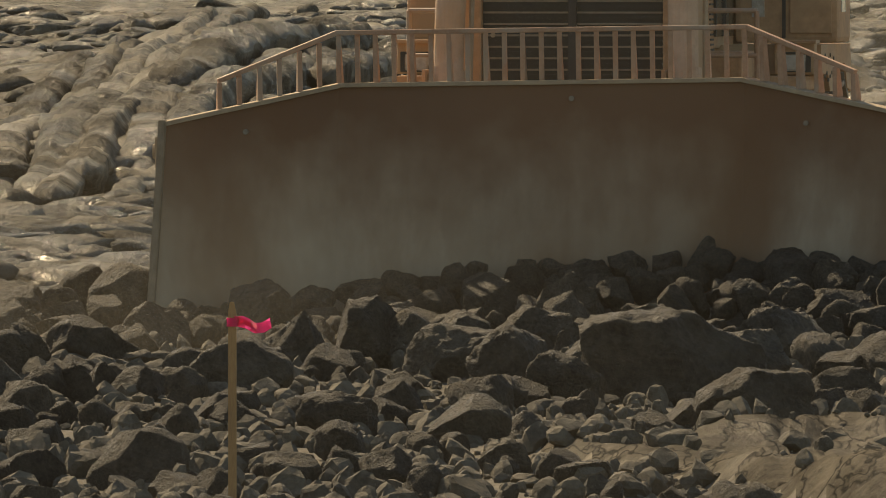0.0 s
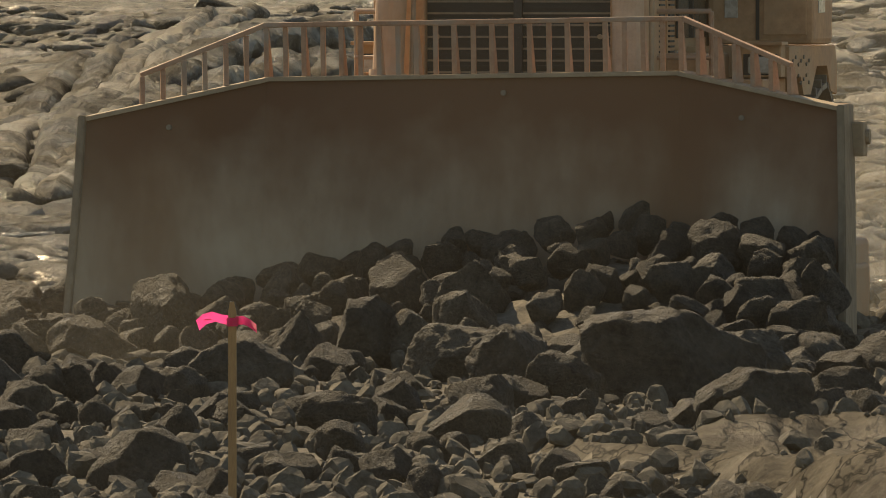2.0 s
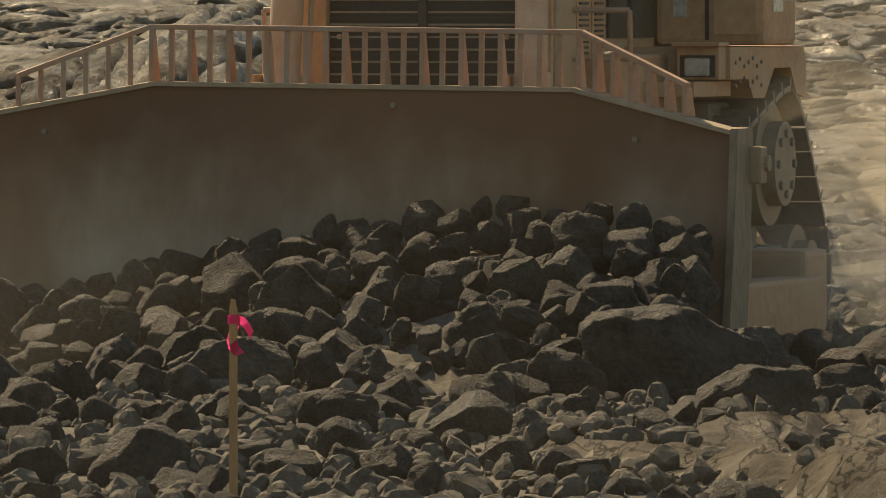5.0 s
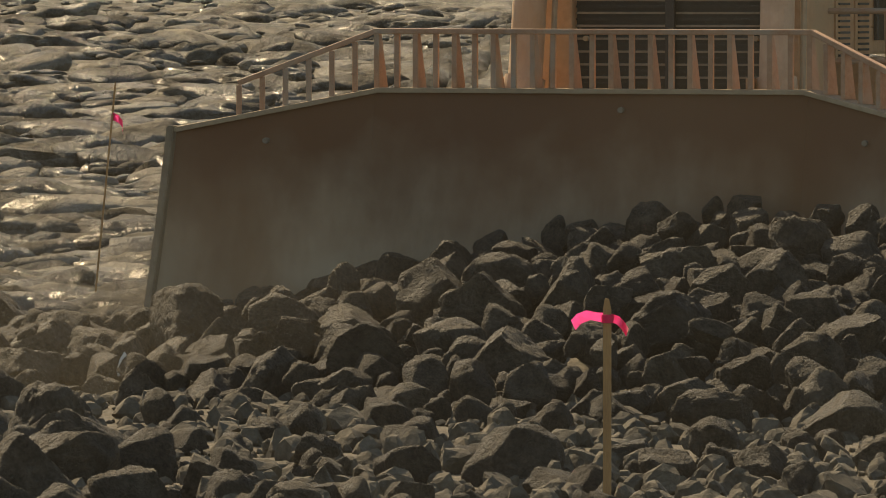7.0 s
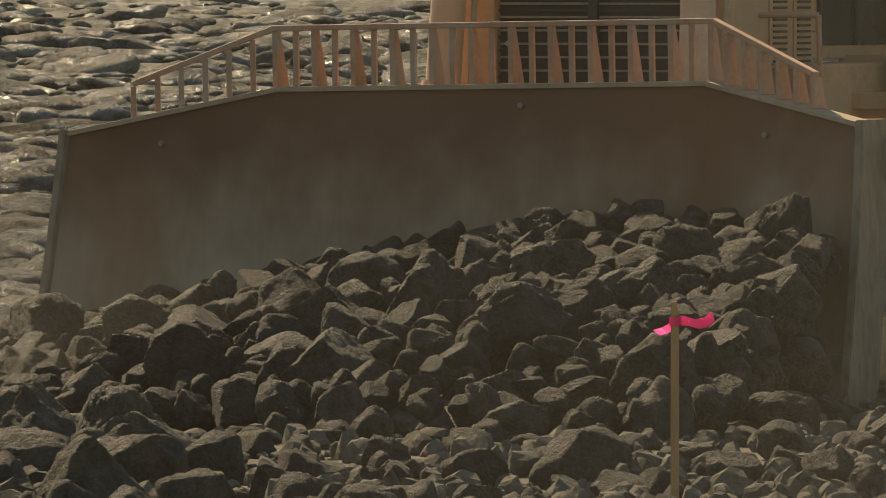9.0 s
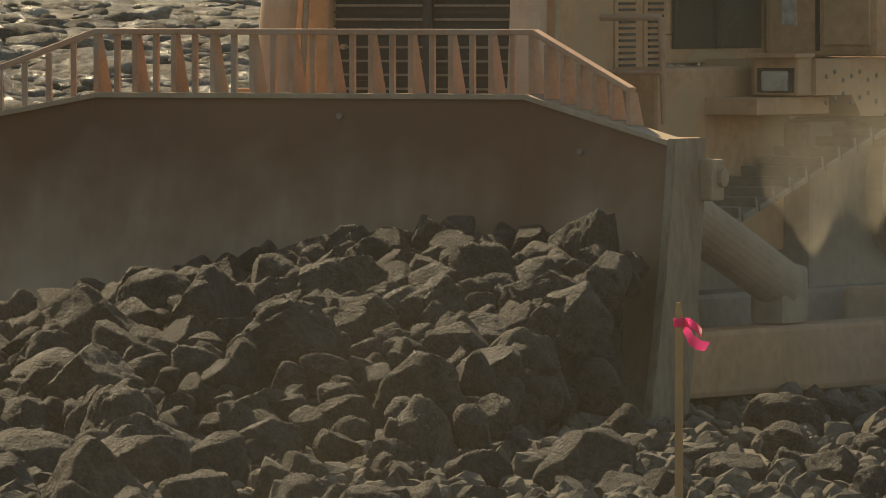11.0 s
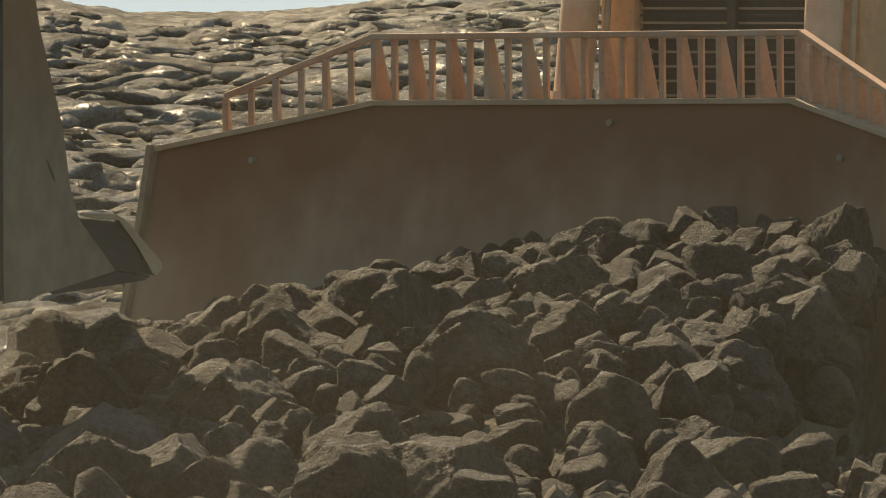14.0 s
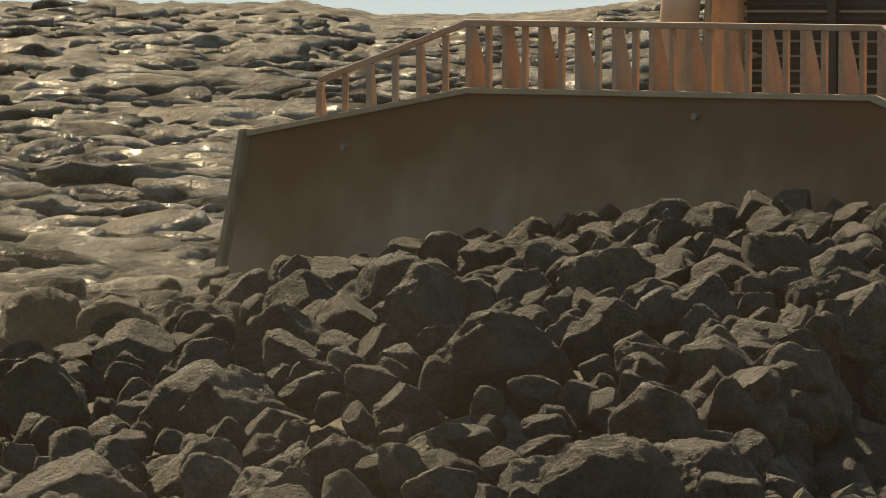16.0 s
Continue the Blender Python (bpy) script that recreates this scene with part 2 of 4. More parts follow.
def land(x, y):
    x, y = np.asarray(x, float), np.asarray(y, float)
    r = np.hypot(x, y)
    front = y > 1
    P = np.where(front, 784 + F * x / np.where(front, y, 1), 5000)
    # the long rise to the far ridge, with a dip in it
    ridge = 2.0 - 0.75 * smooth(P, -1800, -1600) * (1 - smooth(P, -1330, -1080)) + 0.35 * (fbm(P / 160, r * 0, 3, 4) - 0.5)
    ramp = np.clip((r - 92) / 390, 0, 1)
    z = ramp ** 1.05 * ridge
    z = z - 14 * smooth(r, 500, 1500)
    wx = x + 1.3 * (fbm(x / 2.6, y / 5.0, 21, 3) - 0.5) + 0.3 * (fbm(x / 0.5, y / 0.9, 22, 2) - 0.5)
    wy = y + 3.0 * (fbm(x / 2.7, y / 6.0, 33, 3) - 0.5) + 0.5 * (fbm(x / 0.45, y / 1.1, 34, 2) - 0.5)
    e = edge(P)
    field = smooth(r - e, -4, 8) * (1 - smooth(r, 600, 900))
    grow = 0.72 + 0.25 * smooth(r, 75, 110) + 0.75 * smooth(r, 110, 300)
    broad = (fbm(x / 14, y / 24, 5, 3) - 0.5) * 0.9
    lumps = lobes(wx / 1.15 - wy / 21, wy / 3.3, 2) * 0.16 * grow
    z = z + field * (lumps - 0.15 + broad * smooth(r, 95, 150))
    # a mound of stacked lava tongues
    z = z + 1.05 * np.exp(-((P - 420) / 300) ** 2) * smooth(r, 118, 192) * (1 - smooth(r, 250, 330))
    # worked ground near the machines
    near = 1 - smooth(r - e, -4, 8)
    z = z + near * (0.16 * (fbm(x / 2.2, y / 3.0, 8, 4) - 0.5) + 0.08 * (fbm(x / 0.45, y / 0.6, 9, 3) - 0.5))
    # smooth slabs of old crust at the edge of the worked ground
    slab = smooth(P - (60.5 - y) * 75, 870, 1010) * smooth(y, 49, 51) * (1 - smooth(y, 59.5, 62.5))
    z = z + slab * (0.1 + 0.2 * lobes(wx / 1.5, wy / 3.0, 6) + 0.09 * lobes(wx / 0.6, wy / 1.2, 7) + 0.05 * lobes(wx / 0.22, wy / 0.45, 8))
    return z


def make_ground():
    fine_az = np.radians(np.linspace(-10.2, 3.0, 460))
    coarse = np.radians(np.linspace(3.0, 349.8, 70)[1:-1])
    az = np.concatenate([fine_az, coarse])
    r = np.concatenate([np.geomspace(0.02, 46, 22)[:-1], np.geomspace(46, 68, 60)[:-1], np.geomspace(68, 84, 60)[:-1], np.geomspace(84, 250, 250)[:-1], np.geomspace(250, 520, 120), np.geomspace(540, 4800, 24)])
    A, R = np.meshgrid(az, r)
    X, Y = R * np.sin(A) + 0.31 * (R < 1), R * np.cos(A) - 0.37 * (R < 1)
    Z = land(X, Y)
    co = np.stack([X, Y, Z], -1).reshape(-1, 3)
    nr, na = R.shape
    idx = np.arange(nr * na).reshape(nr, na)
    nxt = np.roll(idx, -1, axis=1)
    quads = np.stack([idx[:-1], idx[1:], nxt[1:], nxt[:-1]], -1).reshape(-1, 4)[:, ::-1]
    me = bpy.data.meshes.new("ground")
    me.vertices.add(len(co))
    me.vertices.foreach_set("co", co.ravel())
    me.loops.add(quads.size)
    me.loops.foreach_set("vertex_index", quads.ravel().astype(np.int32))
    me.polygons.add(len(quads))
    me.polygons.foreach_set("loop_start", (np.arange(len(quads)) * 4).astype(np.int32))
    me.polygons.foreach_set("use_smooth", np.ones(len(quads), bool))
    me.update(calc_edges=True)
    me.materials.append(MAT_LAVA)
    me.materials.append(MAT_RUBBLE)
    mid = co[quads].mean(1)
    rr = np.hypot(mid[:, 0], mid[:, 1]) + 3.0 * (fbm(mid[:, 0] / 2, mid[:, 1] / 3, 91, 3) - 0.5)
    pp = 784 + F * mid[:, 0] / np.maximum(mid[:, 1], 1)
    slab = (pp - (60.5 - mid[:, 1]) * 75 > 930) & (rr < 61.5) & (rr > 47.5) & (pp < 3200)
    me.materials.append(MAT_SLAB)
    me.polygons.foreach_set("material_index", np.where(slab, 2, (rr < edge(pp) - 1).astype(int)).astype(np.int32))
    ob = new("ground", me)
    return tagged(ob, "grey ropy lava field with glinting crust", "lava field", kind="structure")


ground = make_ground()


# pillows and tongues of lava heaped over the field
def pillow_shapes(count, subdiv, seed):
    """Unit pillows: rounded, lumpy, some wrinkled into ropes, some cracked across."""
    r2 = random.Random(seed)
    bm = B()
    bmesh.ops.create_icosphere(bm, subdivisions=subdiv, radius=1.0)
    faces = np.array([[v.index for v in fc.verts] for fc in bm.faces])
    out = []
    for k in range(count):
        off = Vector((r2.uniform(-60, 60), r2.uniform(-60, 60), r2.uniform(-60, 60)))
        ropy = r2.choice((0.0, 0.0, 0.04, 0.06))
        turn, step = r2.uniform(0, 6.28), r2.uniform(7, 13)
        q = []
        for v in bm.verts:
            p = v.co
            g = 1 + 0.32 * noise.noise(p * 1.2 + off) + 0.15 * noise.noise(p * 2.7 - off) + 0.085 * noise.noise(p * 6.0 + off)
            crack = abs(noise.noise(p * 1.9 + off * 2))
            g -= 0.16 * max(0.0, 1 - crack / 0.07)
            along = p.x * math.cos(turn) + p.y * math.sin(turn)
            g += ropy * math.sin(step * along + 3 * noise.noise(p * 1.5 - off))
            q.append((p.x * g, p.y * g, p.z * g))
        out.append(q)
    bm.free()
    return np.array(out), faces


def pillow_mesh(name, label, shapes, faces, xs, ys, zs, ax, ay, az, yaw, r2):
    n = len(xs)
    v = shapes[r2.randint(0, len(shapes), n)] * np.stack([ax, ay, az], -1)[:, None, :]
    lean = r2.normal(0, 0.12, n)[:, None]
    v[..., 2] += v[..., 0] * lean + v[..., 1] * r2.normal(0, 0.06, n)[:, None]
    c, s = np.cos(yaw)[:, None], np.sin(yaw)[:, None]
    X = v[..., 0] * c - v[..., 1] * s + xs[:, None]
    Y = v[..., 0] * s + v[..., 1] * c + ys[:, None]
    co = np.stack([X, Y, v[..., 2] + zs[:, None]], -1).reshape(-1, 3)
    tri = (faces[None] + (np.arange(n) * shapes.shape[1])[:, None, None]).reshape(-1, 3)
    me = bpy.data.meshes.new(name)
    me.vertices.add(len(co))
    me.vertices.foreach_set("co", co.ravel())
    me.loops.add(tri.size)
    me.loops.foreach_set("vertex_index", tri.ravel().astype(np.int32))
    me.polygons.add(len(tri))
    me.polygons.foreach_set("loop_start", (np.arange(len(tri)) * 3).astype(np.int32))
    me.polygons.foreach_set("use_smooth", np.ones(len(tri), bool))
    me.update(calc_edges=True)
    me.materials.append(MAT_LAVA)
    return tagged(new(name, me), label, "lava", kind="stuff")


def make_pillows():
    r2 = np.random.RandomState(12)
    shapes, faces = pillow_shapes(36, 3, 5)
    small_shapes, small_faces = pillow_shapes(24, 2, 6)
    for n, lo, hi, forms, tris in ((2700, 0.3, 0.72, shapes, faces), (9000, 0.09, 0.3, small_shapes, small_faces)):
        P = r2.uniform(-2500, 1750, n)
        near = edge(P) + 1.5
        d = 1 / (1 / near + (1 / 440 - 1 / near) * r2.rand(n))
        keep = ~((P > -60) & (P < 850) & (d > 122) & (d < 235) & (r2.rand(n) < 0.8))
        P, d = P[keep], d[keep]
        n = len(P)
        x = (P - 784) / F * d
        size = (lo + (hi - lo) * r2.rand(n) ** 2) * (d / 95) ** 0.38
        hgt = np.minimum(size * r2.uniform(0.34, 0.66, n), 0.12 + 0.13 * (d / 95) ** 0.6)
        z = land(x, d) + hgt * r2.uniform(-0.5, 0.2, n) + (0.02 if lo > 0.2 else 0.09)
        pillow_mesh("lava_pillows", "heaped grey pahoehoe pillows with glinting crust" if lo > 0.2 else "small broken pahoehoe toes with glinting crust", forms, tris, x, d, z,
                    size * r2.uniform(0.9, 1.9, n), size * r2.uniform(0.9, 1.8, n), hgt, r2.normal(0.35, 0.55, n), r2)


def make_tongues():
    """Swollen tongues of lava that ran down the mound, one beside and over the other."""
    r2 = random.Random(31)
    verts, faces = [], []
    lines = [(-40, 128, 110, 172, 0.3), (60, 126, 205, 168, 0.34), (150, 130, 335, 182, 0.36), (235, 138, 410, 186, 0.42), (255, 150, 530, 198, 0.38),
             (300, 160, 650, 208, 0.44), (420, 165, 770, 215, 0.45), (100, 150, 250, 205, 0.34), (330, 140, 520, 178, 0.36), (520, 175, 860, 226, 0.45),
             (180, 160, 380, 215, 0.4), (640, 150, 960, 200, 0.4), (30, 160, 170, 210, 0.36)]
    lines += [(p0 + r2.uniform(20, 90), r0 + r2.uniform(-6, 12), p1 + r2.uniform(-40, 90), r1 + r2.uniform(-10, 12), rad * r2.uniform(0.5, 0.85)) for p0, r0, p1, r1, rad in lines]
    n, ring = 110, 22
    for k, (p0, r0, p1, r1, rad) in enumerate(lines):
        base = len(verts)
        for i in range(n + 1):
            f = i / n
            d = r0 + (r1 - r0) * f
            p = p0 + (p1 - p0) * f ** 1.1 + 34 * noise.noise(Vector((f * 3.0, k * 7.1, 0)))
            x = (p - 784) / F * d
            s = f * (r1 - r0)
            g = rad * (0.9 + 0.4 * noise.noise(Vector((s * 0.025, k * 3.3, 5))) + 0.14 * noise.noise(Vector((s * 0.07, k, 9))))
            g *= math.sqrt(max(0.0, 1 - (1 - min(f / 0.03, 1)) ** 2)) * math.sqrt(max(0.0, 1 - max(0, (f - 0.9) / 0.1) ** 2))
            z = float(land(x, d)) + rad * (0.2 + 0.7 * (k % 3) / 2)
            for q in range(ring):
                a = 2 * math.pi * q / ring
                c = Vector((math.cos(a) * 1.5, math.sin(a) * 1.5, s * 0.03))
                w = g * (1 + 0.24 * noise.noise(c * 1.3 + Vector((k * 5, 0, 0))) + 0.14 * noise.noise(c * 2.9) + 0.08 * noise.noise(c * 7)) - 0.05 * rad * max(0.0, 1 - abs(noise.noise(c * 1.9)) / 0.06)
                verts.append((x + w * 1.1 * math.cos(a), d - 0.5 * w * math.sin(a), z + w * 0.95 * math.sin(a)))
        for i in range(n):
            for q in range(ring):
                a, b = base + i * ring + q, base + i * ring + (q + 1) % ring
                faces.append((a, b, b + ring, a + ring))
    me = bpy.data.meshes.new("lava_tongues")
    me.from_pydata(verts, [], faces)
    me.polygons.foreach_set("use_smooth", np.ones(len(faces), bool))
    me.materials.append(MAT_LAVA)
    return tagged(new("lava_tongues", me), "dark swollen lava tongues stacked on a mound", "lava", kind="stuff")


make_tongues()
make_pillows()


# pale hazy sky low over the far ridge
def make_backdrop():
    m = bpy.data.materials.new("pale_horizon_sky")
    m.use_nodes = True
    n, l = m.node_tree.nodes, m.node_tree.links
    n.remove(n["Principled BSDF"])
    e = n.new("ShaderNodeEmission")
    e.inputs[0].default_value, e.inputs[1].default_value = (0.58, 0.68, 0.77, 1), 0.62
    l.new(e.outputs[0], n["Material Output"].inputs[0])
    bm = B()
    prev = None
    for k in range(13):
        a = radians(-16 + 2 * k)
        x, y = 4500 * math.sin(a), 4500 * math.cos(a)
        pair = (bm.verts.new((x, y, -60)), bm.verts.new((x, y, 160)))
        if prev:
            bm.faces.new((prev[0], pair[0], pair[1], prev[1]))
        prev = pair
    ob = part("backdrop", bm, m)
    return tagged(ob, "pale hazy sky above the far ridge", "sky", kind="structure")


make_backdrop()


# ======================================================== bulldozer
# its space: x to its left hand, -y ahead, origin on the ground under the middle of the blade
HALF, WING, WANG = 1.65, 1.43, radians(20.6)
TOP = 2.1


def profile(z):
    """How far the face of the blade lies behind its cutting edge at height z: it leans back and is a little hollow."""
    t = z / TOP
    return 0.54 * t + 0.05 * math.sin(math.pi * min(max(t, 0), 1))


def face_point(u, z):
    """A point of the blade's face at u across it."""
    a = abs(u)
    if a <= HALF:
        x, y = a, 0.0
    else:
        x, y = HALF + (a - HALF) * math.cos(WANG), -(a - HALF) * math.sin(WANG)
    x += 0.035 * (TOP - z) * max(0.0, a - HALF) / WING      # the wings flare towards the cutting edge
    return Vector((math.copysign(x, u), y + profile(z) - profile(TOP), z))


def top_of(u):
    a = abs(u)
    return TOP if a <= HALF else TOP - (a - HALF) / WING * 0.285


def strip(us, z0, z1s, offset=0.0, thick=0.06, nz=14):
    bm = B()
    rows = []
    for u in us:
        zt = z1s(u)
        col = []
        for k in range(nz + 1):
            z = z0 + (zt - z0) * k / nz
            col.append(face_point(u, z))
        rows.append(col)
    f = [[bm.verts.new(p + Vector((0, offset, 0))) for p in col] for col in rows]
    g = [[bm.verts.new(p + Vector((0, offset + thick, 0))) for p in col] for col in rows]
    for i in range(len(us) - 1):
        for k in range(nz):
            bm.faces.new((f[i][k], f[i + 1][k], f[i + 1][k + 1], f[i][k + 1]))
            bm.faces.new((g[i][k], g[i][k + 1], g[i + 1][k + 1], g[i + 1][k]))
        bm.faces.new((f[i][nz], f[i + 1][nz], g[i + 1][nz], g[i][nz]))
        bm.faces.new((f[i][0], g[i][0], g[i + 1][0], f[i + 1][0]))
    for i in (0, len(us) - 1):
        for k in range(nz):
            bm.faces.new((f[i][k], f[i][k + 1], g[i][k + 1], g[i][k]))
    bmesh.ops.recalc_face_normals(bm, faces=bm.faces[:])
    return bm


def make_bulldozer():
    z = tagged(new("bulldozer"), "dusty ochre tracked bulldozer with wide rusty blade", "bulldozer")
    E = HALF + WING
    us = [-E, -E + 0.5, -HALF - 0.4, -HALF, -0.8, 0, 0.8, HALF, HALF + 0.4, E - 0.5, E]
    blade = part("blade", strip(us, 0.22, top_of), MAT_BLADE, z, "rust-brown U-shaped blade with vertical scour marks")
    # cutting edge in segments, worn grey
    for u0, u1 in ((-E, -HALF), (-HALF, -0.55), (-0.55, 0.55), (0.55, HALF), (HALF, E)):
        part("cutting_edge", strip([u0 + 0.006, (u0 + u1) / 2, u1 - 0.006], -0.08, lambda u: 0.3, offset=-0.035, thick=0.05, nz=3), MAT_POLISHED, blade, "scoured grey cutting edge")
    # top lip
    for i in range(len(us) - 1):
        if abs(us[i]) == HALF - 1 or us[i] in (-0.8, 0, 0.8):
            continue
        j = i + 1 if us[i] != -HALF else us.index(HALF)
        a, b = face_point(us[i], top_of(us[i])), face_point(us[j], top_of(us[j]))
        d = (b - a)
        m = Matrix.Translation((a + b) / 2 + Vector((0, 0.05, 0.012))) @ d.to_track_quat("X", "Z").to_matrix().to_4x4()
        part("top_lip", box(B(), -d.length / 2 - 0.004, d.length / 2 + 0.004, -0.085, 0.085, -0.018, 0.018, 0.005, m), MAT_DUSTY, blade, "dusty flanged top edge")
    # end plates follow the hollow face and its flare
    for s in (-1, 1):
        bm = B()
        cols = []
        for k in range(13):
            zz = -0.1 + (top_of(E) + 0.14) * k / 12
            p = face_point(s * E, zz)
            deep = 0.5 - 0.1 * k / 12 - (0.12 if k == 0 else 0)
            cols.append([bm.verts.new((p.x + dx, p.y + dy, zz)) for dx, dy in ((-0.03, -0.05), (0.03, -0.05), (0.03, deep), (-0.03, deep))])
        for a, b in zip(cols[:-1], cols[1:]):
            for q in range(4):
                bm.faces.new((a[q], a[(q + 1) % 4], b[(q + 1) % 4], b[q]))
        bm.faces.new(cols[0][::-1])
        bm.faces.new(cols[-1])
        bmesh.ops.recalc_face_normals(bm, faces=bm.faces[:])
        bmesh.ops.bevel(bm, geom=[e for e in bm.edges if len(e.link_faces) == 2 and e.calc_face_angle() > 1.2], offset=0.008, segments=2, affect="EDGES")
        part("end_plate", bm, MAT_POLISHED, blade, "scoured grey end plate")
    for s in (-1, 1):
        xe = face_point(s * E, 0).x
        yb = face_point(E, 1.7).y + 0.42
        part("lug", tube(box(B(), xe - 0.06, xe + 0.06, yb - 0.1, yb + 0.08, 1.45, 1.72, 0.02), (xe - 0.09, yb + 0.02, 1.6), (xe + 0.09, yb + 0.02, 1.6), 0.06, n=12), MAT_DUSTY, blade)
    # ribs and box beams on the back
    for zz, hh in ((0.35, 0.3), (1.75, 0.22)):
        for u0, u1 in ((-E, -HALF), (-HALF, HALF), (HALF, E)):
            a, b = face_point(u0 * 0.985, zz), face_point(u1 * 0.985, zz)
            d = b - a
            m = Matrix.Translation((a + b) / 2 + Vector((0, 0.22, 0))) @ d.to_track_quat("X", "Z").to_matrix().to_4x4()
            part("back_beam", box(B(), -d.length / 2, d.length / 2, -0.15, 0.15, -hh / 2, hh / 2, 0.01, m), MAT_PAINT, blade)
    for u in (-2.4, -1.2, 0, 1.2, 2.4):
        p = face_point(u, 1.0)
        part("back_rib", box(B(), p.x - 0.03, p.x + 0.03, p.y + 0.3, p.y + 0.5, 0.3, 1.75, 0.01), MAT_PAINT, blade)
    # guard rail along the top
    RH = 0.435

    def rail_top(u):
        a = abs(u)
        return TOP + RH if a <= HALF + 0.02 else TOP + RH - (a - HALF) / 0.98 * 0.37

    LASTU = HALF + 0.98
    pts = [face_point(u, top_of(u)) for u in (-LASTU, -HALF - 0.02, HALF + 0.02, LASTU)]
    for p, u in zip(pts, (-LASTU, -HALF, HALF, LASTU)):
        p.z = rail_top(u)
        p.y += 0.05
    for i in range(3):
        a, b = pts[i], pts[i + 1]
        d = b - a
        m = Matrix.Translation((a + b) / 2) @ d.to_track_quat("X", "Z").to_matrix().to_4x4()
        part("rail_bar", box(B(), -d.length / 2 - 0.01, d.length / 2 + 0.01, -0.03, 0.03, -0.02, 0.02, 0.008, m), MAT_RAIL, blade, "faded orange guard rail")
    n_mid = 23
    posts = [(-HALF + 2 * HALF * k / (n_mid - 1), k % 2 == 0) for k in range(n_mid)]
    for s in (-1, 1):
        posts += [(s * (HALF + 0.98 * k / 6), s > 0 or k % 2 == 0) for k in range(1, 7)]
    for u, gusset in posts:
        p = face_point(u, top_of(u))
        zb, zt = top_of(u) + 0.03, rail_top(u) - 0.018
        m = Matrix.Translation((p.x, p.y + 0.05, 0)) @ Matrix.Rotation(-math.copysign(WANG, u) if abs(u) > HALF + 0.01 else 0, 4, "Z")
        bm = B()
        if gusset:
            deep = 0.17 if abs(u) <= HALF + 0.01 else 0.1
            prism(bm, [(-0.02, zb), (deep, zb), (0.045, zt), (-0.02, zt)], "x", -0.009, 0.009)
            box(bm, -0.02, 0.02, -0.03, -0.016, zb, zt, 0.004)
        else:
            box(bm, -0.02, 0.02, -0.014, 0.014, zb, zt, 0.004)
        bmesh.ops.transform(bm, matrix=m, verts=bm.verts[:])
        part("rail_post", bm, MAT_RAIL, blade)
    # lifting eyes and bolts on the face
    for u, zz in ((-2.4, 1.75), (0.25, 1.98), (2.2, 1.76)):
        p = face_point(u, zz)
        part("bolt", tube(B(), p + Vector((0, -0.03, 0)), p + Vector((0, 0.02, 0)), 0.022, n=10), MAT_TRACK, blade)

    # lift cylinders
    for s in (-1, 1):
        cyl = part("lift_cylinder", tube(tube(B(), (s * 0.97, 1.22, 2.12), (s * 0.93, 1.42, 3.9), 0.125, n=24), (s * 0.985, 1.2, 2.0), (s * 0.97, 1.222, 2.14), 0.15, n=24), MAT_TAN, z, "dusty tan hydraulic lift cylinder", smooth=False)
        part("rod", tube(B(), (s * 0.985, 0.95, 0.9), (s * 0.985, 1.2, 2.02), 0.06, n=16), MAT_POLISHED, cyl, "chrome rod")
        part("hose", tube(B(), (s * 0.97 + 0.17, 1.3, 2.0), (s * 0.95 + 0.17, 1.45, 3.7), 0.022, n=8), MAT_DUSTY, cyl)
        part("bracket", box(box(B(), s * 0.985 - 0.2, s * 0.985 + 0.2, 0.9, 1.5, 1.9, 2.0, 0.01), s * 0.985 - 0.17, s * 0.985 - 0.14, 1.0, 1.35, 2.0, 2.14, 0.005), MAT_PAINT, cyl)
    # radiator guard with slats
    guard = part("radiator_guard", box(box(box(B(), -1.02, -0.75, 1.6, 2.3, 0.8, 3.6, 0.02), 0.75, 1.02, 1.6, 2.3, 0.8, 3.6, 0.02), -0.75, 0.75, 1.75, 2.2, 0.8, 3.6), MAT_PAINT, z)
    part("screen", box(B(), -0.75, 0.75, 1.70, 1.745, 0.9, 3.5), MAT_DARK, guard, "black radiator screen")
    for k in range(52):
        zz = 1.0 + k * 0.047
        part("slat", box(B(), -0.74, 0.74, 1.655, 1.695, zz, zz + 0.016), MAT_TRACK if k % 2 == 0 or k > 38 else MAT_DARK, guard)
    part("centre_bar", box(B(), -0.035, 0.035, 1.62, 1.66, 0.9, 3.5, 0.005), MAT_DARK, guard)
    for sx in (-0.66, 0.66):
        part("knob", tube(B(), (sx, 1.63, 2.42), (sx, 1.67, 2.42), 0.02, n=10), MAT_DUSTY, guard)
    # engine hood
    hood = part("hood", box(box(B(), -0.95, 0.95, 2.3, 3.29, 1.5, 3.5, 0.03), -0.8, 0.8, 1.9, 4.5, 0.9, 1.6), MAT_PAINT, z, "ochre engine hood with louvred side doors")
    for s in (-1, 1):
        for y0, y1 in ((2.57, 2.8), (3.0, 3.22)):
            door = part("louvre_door", box(B(), s * 0.955 - 0.008, s * 0.955 + 0.008, y0 - 0.05, y1 + 0.05, 1.7, 3.4, 0.004), MAT_PAINT, hood)
            for k in range(38):
                zz = 1.78 + k * 0.042
                part("louvre", box(B(), s * 0.964 - 0.012, s * 0.964 + 0.012, y0, y1, zz, zz + 0.017), MAT_DARK, door)
        # grab rail beside the hood
        bm = B()
        tube(bm, (s * 1.0, 2.2, 2.62), (s * 1.45, 2.25, 2.62), 0.022, n=8)
        tube(bm, (s * 1.45, 2.25, 2.62), (s * 1.45, 2.3, 1.9), 0.022, n=8)
